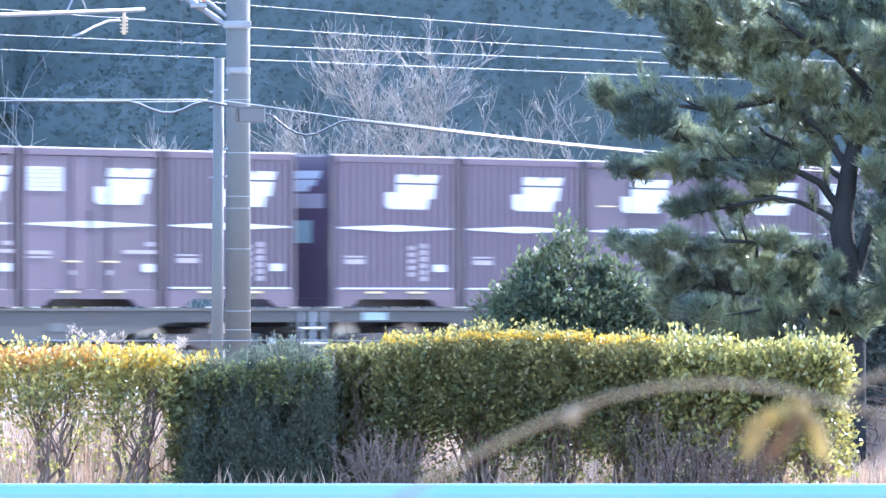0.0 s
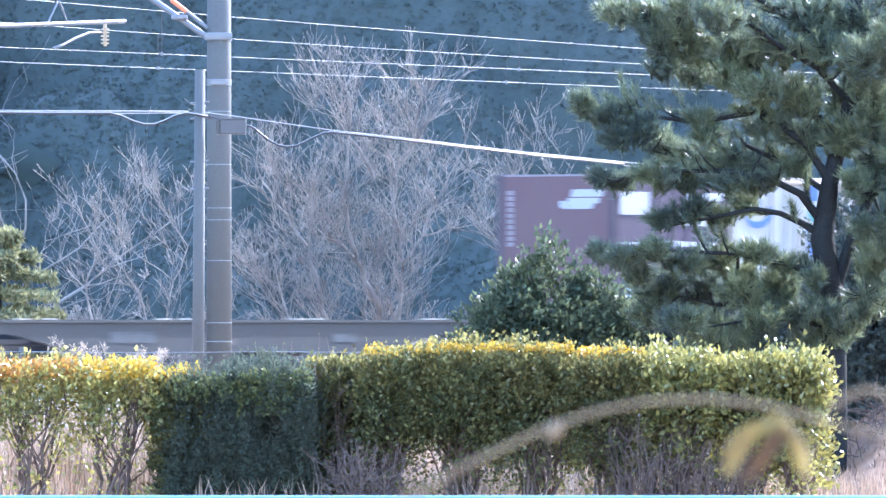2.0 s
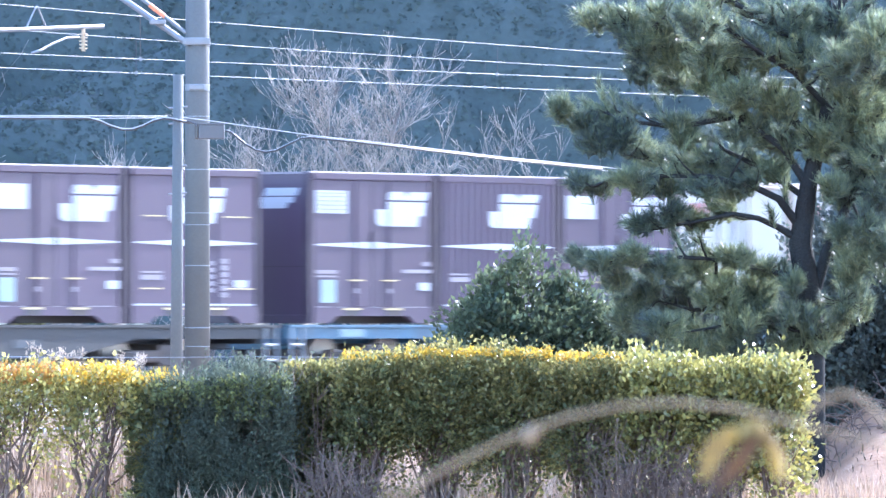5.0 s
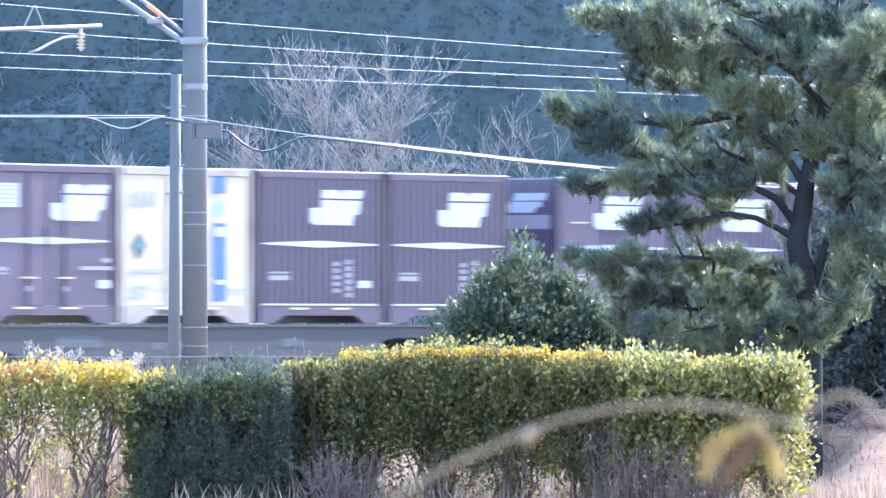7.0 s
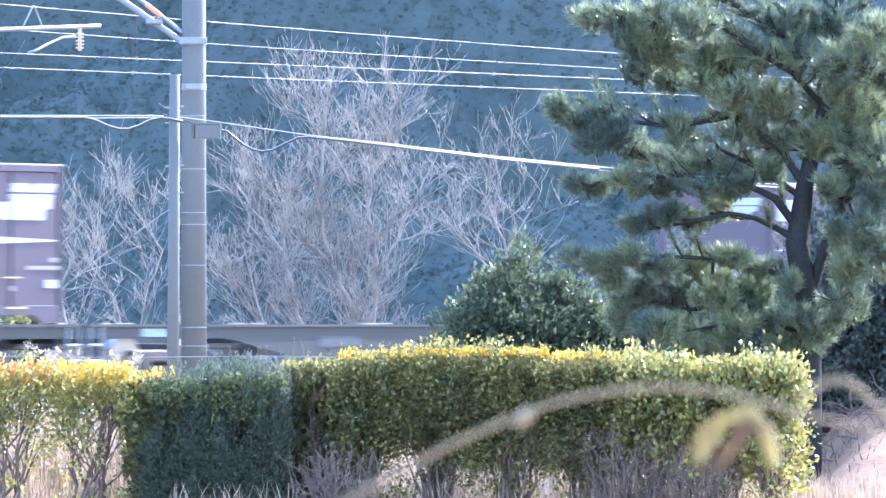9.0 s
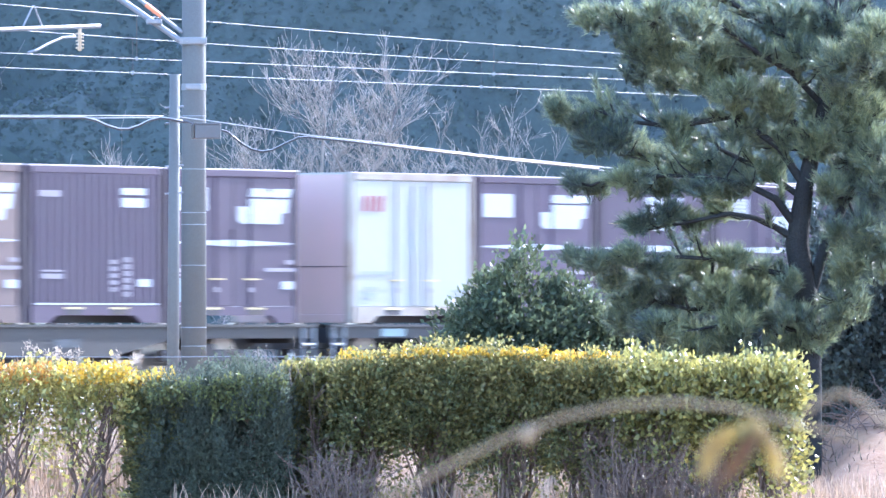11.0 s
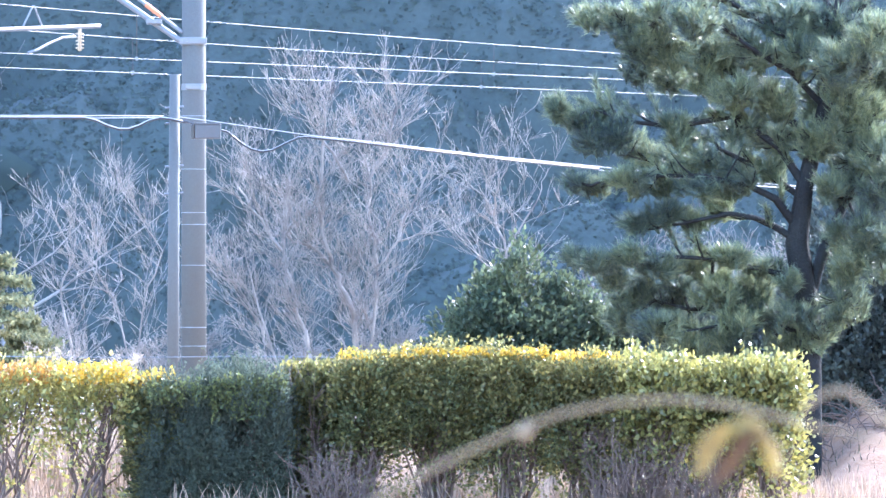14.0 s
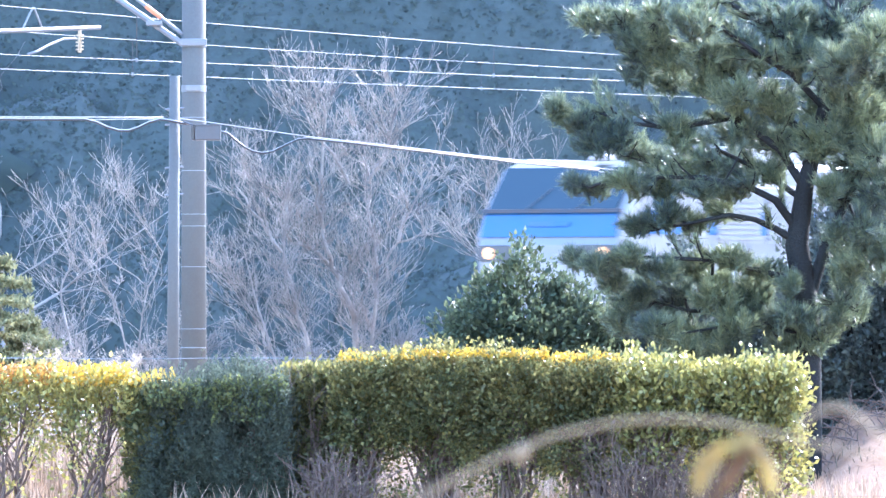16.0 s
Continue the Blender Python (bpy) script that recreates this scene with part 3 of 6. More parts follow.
def big_mark(u):
    """The operator's mark as plain white shapes: an upper slab, a lower slab and a hooked block."""
    return [[(u + 0.085, 2.06), (u + 0.40, 2.06), (u + 0.425, 2.20), (u + 0.095, 2.20)],
            [(u + 0.085, 1.62), (u + 0.33, 1.62), (u + 0.345, 1.80), (u + 0.385, 1.80), (u + 0.40, 2.03), (u + 0.085, 2.03)],
            [(u, 1.68), (u + 0.03, 1.62), (u + 0.075, 1.62), (u + 0.082, 1.90), (u + 0.0, 1.90)]]


def container(kind, name="freight_container"):
    """One container; kind names its doors or ribs and its colours."""
    thing = empty(name)
    ribbed, half = "ribbed" in kind, "half" in kind
    col = WHITE if "white" in kind else CREAM if "cream" in kind else DULLRED if "red " in kind else BROWN if "brown" in kind else MAUVE
    pale = "white" in kind or "cream" in kind
    frame_mat = RUSTY if pale else col
    # body: floor, roof, far side and ends as one shell; the near side carries relief
    part("body", boxed(((-HL + 0.05, -HW + 0.06, 0.16), (HL - 0.05, HW - 0.02, CH - 0.03))), col, thing)
    # near side panel
    if ribbed or half:
        n0, n1 = (0.045, 0.955) if ribbed else (0.34, 0.68)
        count = 17 if ribbed else 5
        pts = [(0.045, 0.028)] if half else []
        step = (n1 - n0) / count
        for k in range(count):
            u = n0 + k * step
            pts += [(u, 0.028), (u + step * 0.42, 0.028), (u + step * 0.5, 0.0 if ribbed else 0.066), (u + step * 0.92, 0.0 if ribbed else 0.066)]
        pts += [(n1, 0.028)] + ([(0.955, 0.028)] if half else [])
        outer = [(u * CL - HL, -HW + d) for u, d in pts]
        bm = bmesh.new()
        lo = [bm.verts.new((x, y, 0.26)) for x, y in outer]
        hi = [bm.verts.new((x, y, CH - 0.12)) for x, y in outer]
        for i in range(len(outer) - 1):
            bm.faces.new((lo[i], lo[i + 1], hi[i + 1], hi[i]))
        part("corrugated_side", bm, col, thing)
    else:
        for a, b in ((0.04, 0.495), (0.505, 0.96)):
            bm = boxed(((a * CL - HL, -HW + 0.022, 0.27), (b * CL - HL, -HW + 0.07, CH - 0.12)), bevel=0.012)
            door = part("door", bm, col, thing)
            pole_u = (a + b) / 2 + (0.10 if a < 0.3 else -0.10)
            x = pole_u * CL - HL
            part("lock_rod", rods(((x, -HW + 0.012, 0.28), (x, -HW + 0.012, CH - 0.13)), r=0.016, sides=6), frame_mat if pale else col, door)
            part("handle", boxed(((x - 0.22, -HW - 0.012, 0.70), (x + 0.22, -HW + 0.008, 0.725))), YELLOW, door, "pale yellow handle bar")
            part("catch", boxed(((x - 0.05, -HW - 0.008, 0.50), (x + 0.06, -HW + 0.01, 0.58))), GREYMARK, door)
        part("door_seam", boxed(((-0.05, -HW + 0.03, 0.27), (0.05, -HW + 0.062, CH - 0.12))), RUSTY if pale else SEAM_AND_SHADE, thing, "dark gap between the doors")
        part("hinge", boxed(((-0.035, -HW - 0.008, 1.22), (0.025, -HW + 0.02, 1.52))), SEAM_AND_SHADE if not pale else GREYM, thing)
    # frame
    for x in (-HL, HL - 0.10):
        # near posts of mauve containers are coloured dark for the shade in the gaps
        part("corner_post", boxed(((x, -HW + 0.012, 0.0), (x + 0.10, -HW + 0.13, CH)), bevel=0.012), frame_mat if pale else SEAM_AND_SHADE, thing, "" if pale else "corner post, shade of the gap put into its dark colour")
        part("corner_post", boxed(((x, HW - 0.13, 0.0), (x + 0.13, HW, CH)), bevel=0.012), frame_mat, thing)
    part("top_rail", boxed(((-HL + 0.13, -HW, CH - 0.12), (HL - 0.13, -HW + 0.11, CH - 0.005)), bevel=0.012), frame_mat if pale else col, thing)
    # pale rod that paints in the sun's gleam along the top edge
    part("roof_edge_gleam", rods(((-HL + 0.02, -HW + 0.014, CH - 0.004), (HL - 0.02, -HW + 0.014, CH - 0.004)), r=0.016), GREYMARK, thing, "roof edge with the sun's gleam put into its pale colour")
    # mauve containers get a pale roof too: sunlight put into its colour
    part("roof_panel", boxed(((-HL + 0.01, -HW + 0.02, CH - 0.028), (HL - 0.01, HW - 0.01, CH + 0.004))), WHITE if pale else GREYMARK, thing, "sunlit pale roof panel")
    a, b, c, e = -HL + 0.13, -0.26 * CL, -0.06 * CL, 0.06 * CL
    sill = [(a, 0.0), (-0.34 * CL, 0.0), (-0.28 * CL, 0.12), (0.28 * CL, 0.12), (0.34 * CL, 0.0), (-a, 0.0), (-a, 0.27), (a, 0.27)]
    part("bottom_rail", prism(sill, -HW, -HW + 0.10), frame_mat if pale else col, thing)
    for u in (-0.165, 0.165):
        part("fork_pocket", boxed(((u * CL - 0.22, -HW - 0.004, 0.13), (u * CL + 0.22, -HW + 0.012, 0.215))), BOGIE, thing, "dark fork-lift pocket")
        part("pocket_edge", boxed(((u * CL - 0.25, -HW - 0.012, 0.218), (u * CL + 0.25, -HW + 0.006, 0.25))), YELLOW, thing, "worn yellow pocket edge")
    # rear end panel with its own marks
    y0, y1 = HW, -HW
    endcol = DULLRED if "maroon" in kind else PINK if "pink" in kind else RED if "redend" in kind else col
    part("end_panel", boxed(((-HL + 0.018, -HW + 0.13, 0.14), (-HL + 0.06, HW - 0.13, CH - 0.03))), endcol, thing)
    part("end_seam", boxed(((-HL + 0.010, -HW + 0.13, 0.93), (-HL + 0.03, HW - 0.13, 0.945))), SEAM_AND_SHADE, thing)
    part("end_sill", boxed(((-HL, -HW + 0.13, 0.0), (-HL + 0.1, HW - 0.13, 0.14)), bevel=0.01), endcol, thing)

    def end_plate(nm, shapes, mat, label=""):
        part(nm, joined(*[prism([(HW - v * CW, z) for v, z in s], -HL + 0.011, -HL + 0.017, axis="x") for s in shapes]), mat, thing, label)

    if not pale:
        end_plate("end_mark", [[(0.62, 2.11), (0.89, 2.11), (0.91, 2.24), (0.64, 2.24)], [(0.60, 1.90), (0.80, 1.90), (0.82, 1.99), (0.86, 2.00), (0.87, 2.09), (0.60, 2.09)], [(0.53, 1.94), (0.555, 1.90), (0.59, 1.90), (0.595, 2.04), (0.53, 2.04)]], MARK, "white plain end mark")
        end_plate("end_lettering", [rect(0.085, 0.135, z, z + 0.075) for z in np.arange(1.25, 2.2, 0.10)], GREYMARK)
    if "notice" in kind:
        end_plate("notice", [rect(0.50, 0.93, 1.62, 1.86)], GREYMARK, "pale notice board on the end")
        end_plate("sticker", [rect(0.60, 0.83, 1.05, 1.42)], TAG, "pale green sticker on the end")
    # markings of the near side
    y = -HW + (0.0 if ribbed else 0.012 if pale or not half else 0.02)
    if pale:
        rib = [rect(0.50, 0.53, 0.3, 2.3), rect(0.575, 0.60, 0.3, 2.3)]
        side_plate("panel_rib", rib, WHITE if "white" in kind else RUSTY, thing, -HW + 0.02, 0.03)
        mk = BLUEM if "blue" in kind else REDM if "red" in kind else GREYM
        if "mark" in kind:
            for a, b in ((0.09, 0.115), (0.145, 0.165), (0.185, 0.205), (0.235, 0.26)):
                side_plate("letter_bar", [[(a, 1.86), (b, 1.86), (b + 0.01, 2.12), (a + 0.01, 2.12)]], mk, thing, y)
            if "swoosh" in kind:
                side_plate("swoosh", [swoosh(0.11, 0.37, 1.60, 1.90)], mk, thing, y - 0.002)
        if "stripe" in kind:
            sm = BLUEM if "blue" in kind or "cream" in kind else REDM
            side_plate("stripe", [rect(0.70, 0.80, 2.10, 2.42), rect(0.70, 0.80, 0.35, 1.62)], sm, thing, y, label="coloured vertical stripe")
            side_plate("stripe_label", [rect(0.712, 0.788, 1.40, 1.56), rect(0.712, 0.788, 0.62, 0.70)], MARK, thing, y - 0.006, label="white label on the stripe")
            side_plate("roundel", [[(0.75 + 0.045 * math.cos(k * math.pi / 6), 1.86 + 0.15 * math.sin(k * math.pi / 6)) for k in range(12)]], TEALM if "blue" in kind else TAG, thing, y)
        if "diamond" in kind:
            side_plate("diamond", [[(0.09, 1.24), (0.15, 1.02), (0.21, 1.24), (0.15, 1.46)]], BOXGREY, thing, y, label="dark grey diamond mark")
            side_plate("diamond_centre", [[(0.125, 1.24), (0.15, 1.15), (0.175, 1.24), (0.15, 1.33)]], TEALM, thing, y - 0.006)
        if "teal" in kind:
            side_plate("teal_panel", [rect(0.08, 0.38, 1.10, 1.48)], TEALM, thing, y)
            side_plate("panel_arrow", [[(0.12, 1.22), (0.34, 1.18), (0.34, 1.24), (0.16, 1.32)]], MARK, thing, y - 0.004)
        side_plate("lettering", [rect(0.08, 0.33, 0.80, 0.86), rect(0.10, 0.22, 0.55, 0.60), rect(0.10, 0.2, 0.40, 0.50), rect(0.82, 0.95, 0.52, 0.56)], GREYM, thing, y)
        return thing
    u = 0.42 if ribbed else 0.32 if half else 0.53
    if "vent" in kind:
        u = 0.30
    if "plain" in kind:
        side_plate("operator_mark", [rect(0.68, 0.86, 2.05, 2.16), rect(0.68, 0.86, 1.85, 2.0)], MARK, thing, y, label="small white plain mark")
        side_plate("faded_lettering", [rect(0.08, 0.24, 2.0, 2.1)], GREYMARK, thing, y)
    elif "small" in kind:
        side_plate("operator_mark", [[(0.74 + a, b) for a, b in s] for s in ([(0, 2.1), (0.2, 2.1), (0.21, 2.2), (0.03, 2.2)], [(-0.05, 1.92), (0.15, 1.92), (0.18, 2.06), (-0.05, 2.0)])], MARK, thing, y, label="small white plain mark")
    else:
        side_plate("operator_mark", big_mark(u), MARK, thing, y, label="large white plain mark")
        side_plate("mark_notch", [[(u + 0.225, 2.202), (u + 0.245, 2.13), (u + 0.265, 2.202)]], MAUVE, thing, y - 0.0058)
    if "plain" not in kind:
        side_plate("long_stripe", [lens(0.045, 0.955, 1.30, 0.058)], MARK, thing, y - 0.001, label="white stripe tapering to both ends")
    if ribbed or half:
        side_plate("base_line", [rect(0.05, 0.95, 0.285, 0.315)], MARK, thing, y)
        side_plate("lettering", [rect(0.10, 0.26, 0.70, 0.78), rect(0.10, 0.26, 0.81, 0.84)], GREYMARK, thing, y)
        for z in np.arange(0.5, 0.95, 0.11):
            side_plate("data_bar", [rect(0.60, 0.65, z, z + 0.07)], GREYMARK, thing, y)
        for z in np.arange(0.42, 1.0, 0.11):
            side_plate("data_bar", [rect(0.70, 0.75, z, z + 0.08)], GREYMARK, thing, y)
        side_plate("tag", [rect(0.80, 0.90, 0.58, 0.70)], MARK, thing, y, label="white paper tag")
        if half:
            for a, b, z in ((0.12, 0.28, 1.72), (0.72, 0.92, 1.72), (0.10, 0.26, 0.55), (0.74, 0.95, 0.55)):
                side_plate("grab_bar", [rect(a, b, z, z + 0.02)], YELLOW, thing, y)
    else:
        if "square" in kind:
            side_plate("notice_square", [rect(0.05, 0.30, 1.80, 2.20)], MARK, thing, y, label="blank white square")
        elif "label" in kind:
            side_plate("notice_square", [rect(0.05, 0.30, 1.82, 2.20)], MARK, thing, y, label="white notice with faint lines")
            for z in (1.88, 1.95, 2.02, 2.09, 2.15):
                side_plate("ruling", [rect(0.07, 0.28, z, z + 0.012)], GREYMARK, thing, y - 0.006)
        if "vent" in kind:
            for a in (0.05, 0.78):
                side_plate("vent", [rect(a, a + 0.17, 1.80, 2.22), rect(a, a + 0.17, 0.3, 0.55)], SEAM_AND_SHADE, thing, y - 0.003, label="dark vent opening")
        side_plate("lettering", [rect(0.05, 0.22, 0.82, 0.88), rect(0.05, 0.22, 0.76, 0.79), rect(0.74, 0.97, 0.84, 0.90), rect(0.90, 0.96, 0.96, 1.03)], GREYMARK, thing, y)
        if "bare" not in kind:
            side_plate("tag", [rect(0.09, 0.21, 0.34, 0.72)], TAG, thing, y, label="pale blue paper tag")
        side_plate("scuffed_edge", [rect(0.05, 0.17, 0.262, 0.276), rect(0.22, 0.30, 0.262, 0.274), rect(0.47, 0.55, 0.262, 0.274), rect(0.70, 0.94, 0.262, 0.276)], GREYMARK, thing, y - 0.012)
        side_plate("white_tag", [rect(0.87, 0.96, 0.55, 0.68)], MARK, thing, y)
    return thing


def wagon(kind):
    """A flat container wagon; its own x runs from the rear container edge forwards, its z from the rail head."""
    col = {"a": WAGON, "b": WAGON_B, "c": WAGON_C}[kind]
    thing = empty("flat_wagon")
    sill = [(-0.55, 1.0), (-0.55, 0.80), (3.4, 0.80), (5.2, 0.50), (13.7, 0.50), (15.5, 0.80), (19.5, 0.80), (19.5, 1.0)]
    for y in (-1.18, 1.10):
        beam = part("side_sill", prism(sill, y, y + 0.08), col, thing)
    for y in (-1.22, 1.12):
        part("sill_flange", boxed(((-0.55, y, 0.985), (19.5, y + 0.10, 1.03))), col, thing)
    part("centre_beam", boxed(((-0.9, -0.25, 0.62), (19.85, 0.25, 0.98)), bevel=0.02), col, thing)
    for x in (0.0, 3.8, 5.6, 7.6, 9.5, 11.4, 13.4, 15.2, 19.0):
        part("cross_beam", boxed(((x - 0.09, -1.10, 0.72), (x + 0.09, 1.10, 0.97))), col, thing)
    for k in range(6):
        x = 3.798 * k - (0.1 if k else 0.0)
        for y in (-1.21, 1.05):
            part("container_lock", boxed(((x - 0.10, y, 1.03), (x + 0.14, y + 0.16, 1.055))), STEEL, thing)
    # equipment under the deck
    part("brake_box", boxed(((8.0, -1.05, 0.52), (9.3, -0.6, 0.9)), bevel=0.03), BOGIE, thing)
    bm = bmesh.new()
    rod(bm, (10.2, -0.8, 0.62), (11.8, -0.8, 0.62), 0.19, sides=14)
    part("air_tank", bm, BOGIE, thing)
    part("data_plate", boxed(((6.0, -1.188, 0.66), (7.2, -1.180, 0.84))), PLATE, thing, "faded lettered plate")
    part("data_plate", boxed(((12.2, -1.188, 0.66), (12.9, -1.180, 0.80))), PLATE, thing)
    part("blue_plate", boxed(((1.0, -1.188, 0.83), (1.7, -1.180, 0.96))), TAG, thing, "pale blue plate")
    for x in (8.6, 9.2):
        part("sill_hole", boxed(((x, -1.186, 0.62), (x + 0.3, -1.179, 0.72)), bevel=0.002), BOGIE, thing)
    for x0 in (-0.45, 19.1):
        ladder = part("end_step", rods(((x0, -1.2, 0.45), (x0, -1.2, 0.98)), ((x0 + 0.32, -1.2, 0.45), (x0 + 0.32, -1.2, 0.98)), ((x0, -1.2, 0.45), (x0 + 0.32, -1.2, 0.45)), ((x0, -1.2, 0.7), (x0 + 0.32, -1.2, 0.7)), r=0.024), GREYM, thing, "pale grey end step")
    for x0 in (-0.85, 19.45):
        part("coupler", boxed(((x0, -0.14, 0.70), (x0 + 0.40, 0.14, 0.96)), bevel=0.03), BOGIE, thing)
    for c in (2.25, 16.65):
        bogie = part("bogie", boxed(((c - 1.25, -1.0, 0.42), (c + 1.25, -0.86, 0.62)), ((c - 1.25, 0.86, 0.42), (c + 1.25, 1.0, 0.62)), ((c - 0.25, -1.0, 0.36), (c + 0.25, 1.0, 0.72)), bevel=0.03), BOGIE, thing)
        for x in (c - 0.95, c + 0.95):
            bm = bmesh.new()
            for y in (-0.56, 0.56):
                rod(bm, (x, y - 0.065, 0.43), (x, y + 0.065, 0.43), 0.43, sides=24)
                rod(bm, (x, y + (-0.09 if y < 0 else 0.09), 0.43), (x, y, 0.43), 0.14, sides=14)
            rod(bm, (x, -0.95, 0.43), (x, 0.95, 0.43), 0.07)
            part("wheelset", bm, STEEL, bogie, "worn steel wheels on an axle")
            part("axle_box", boxed(((x - 0.15, -1.06, 0.30), (x + 0.15, -0.98, 0.58)), bevel=0.02), BOGIE, bogie)
    tagged(thing, {"a": "dark blue-grey flat container wagon, dusty, on the far track", "b": "dusty grey-brown flat container wagon on the far track",
                   "c": "light blue flat container wagon on the far track"}[kind], "wagon", "wagons of the freight train")
    return thing


LABELS = {"maroonend square": "mauve freight container with a white square and maroon end",
          "maroonend label": "mauve freight container with a white notice and maroon end",
          "square": "mauve steel freight container with doors and a white square",
          "label": "mauve steel freight container with doors and a white notice",
          "label bare": "faded mauve freight container with doors and a white notice",
          "ribbed": "mauve corrugated freight container with a large white mark",
          "half": "mauve freight container with a few centre ribs",
          "ribbed notice": "mauve corrugated freight container with a notice on its end",
          "half notice": "mauve half-ribbed freight container with a notice on its end",
          "redend half notice": "mauve half-ribbed freight container with a red end",
          "square small": "mauve freight container with a small white mark",
          "redend square": "mauve freight container with a white square and red end",
          "red label": "dull maroon freight container with doors and a white notice",
          "redend label bare": "mauve freight container with a white notice and red end",
          "brown square": "brown faded freight container with doors and a white square",
          "ribbed plain": "mauve corrugated freight container with a small plain mark",
          "vent": "mauve freight container with dark square vents",
          "white blue mark swoosh stripe diamond": "white freight container with blue stripe and swoosh",
          "white red mark swoosh stripe": "white freight container with red stripe and swoosh",
          "white red mark": "white rust-streaked freight container with dull red lettering",
          "white red pink mark": "white freight container with a faded pink end",
          "white red stripe teal": "white freight container with red stripe and teal panel",
          "cream mark stripe diamond": "cream freight container with blue stripe and grey diamond"}
# every wagon from the head of the train: its kind, its slack along the track, its containers from rear to front
TRAIN = [("a", -0.095, ("ribbed notice", "ribbed", "half", "ribbed", "label")),
         ("a", 0.390, ("maroonend square", "ribbed", "square", "label bare", "ribbed")),
         ("a", 0.306, ("maroonend square", "white blue mark swoosh stripe diamond", "white red mark swoosh stripe", "white red mark", "label")),
         ("a", 0.0, ()),
         ("a", -0.211, ("redend half notice", "square", "square small", "label", "ribbed")),
         ("b", -0.223, ("redend square", "label", "square", "square", "red label")),
         ("c", -0.224, ("label", "ribbed", "square", "white red mark", "white red mark")),
         ("a", -0.12, ("square", "label", "ribbed", "square", "half")),
         ("b", -0.194, ("half notice", "ribbed", "ribbed", "half", "white blue mark swoosh stripe diamond")),
         ("a", -0.230, ("redend label bare", "label bare", "cream mark stripe diamond", "ribbed", "ribbed notice")),
         ("a", -0.189, ("label bare", "half", "ribbed", "label", "ribbed")),
         ("a", 0.05, ()),
         ("a", 0.317, ("square", "ribbed", "label", "ribbed", "label")),
         ("a", 0.311, ("white red pink mark", "square", "half", "label", "ribbed")),
         ("b", 0.283, ("vent", "square", "brown square", "ribbed plain", "label")),
         ("b", -0.241, ("maroonend label", "label", "white red stripe teal", "label", "half"))]
TIMES = (0.0, 3.0, 6.0, 9.0, 12.0, 16.0)
MOVERS = []


def run(t):
    """How far along the track the train's head reference is at t seconds."""
    return 3.795 + 24.177 * t - 0.062 * (t - 6) ** 2


def train_pose(s, off, z):
    return Matrix.Translation(trk(s, off, z)) @ pose(0, 0, 0, 0, 0, TURN)


def build_train():
    made = {}

    def place(key, build, s, z):
        m = train_pose(s + run(0), FAR_TRACK, z)
        if key in made:
            ob = copy_thing(made[key], m)
        else:
            ob = made[key] = build()
            ob.matrix_basis = m
        MOVERS.append((ob, s, z))
        return ob

    for k, (kind, slack, load) in enumerate(TRAIN):
        s = slack - 20.4 * k
        place(("wagon", kind), lambda: wagon(kind), s, RAIL)
        for j, c in enumerate(load):
            ob = place(c, lambda: tagged(container(c), LABELS[c], "container", "containers on the freight train"), s + 3.798 * (j + 0.5), RAIL + 1.055)
    # two round tail discs on the last wagon
    for y in (-0.80, 1.0):
        bm = bmesh.new()
        rod(bm, (-0.03, 0, 0), (0.0, 0, 0), 0.17, sides=24)
        d = part("tail_disc", bm, TAILDISC)
        part("disc_bracket", boxed(((0.0, -0.03, -0.25), (0.25, 0.03, 0.05))), BOGIE, d)
        tagged(d, "round red tail disc on the last wagon", "tail disc", "tail discs")
        s = -0.241 - 20.4 * 15 - 0.30
        d.matrix_basis = Matrix.Translation(trk(s + run(0), FAR_TRACK - y, RAIL + 1.06)) @ pose(0, 0, 0, 0, 0, TURN)
        MOVERS.append((d, s, RAIL + 1.06, FAR_TRACK - y))


build_train()


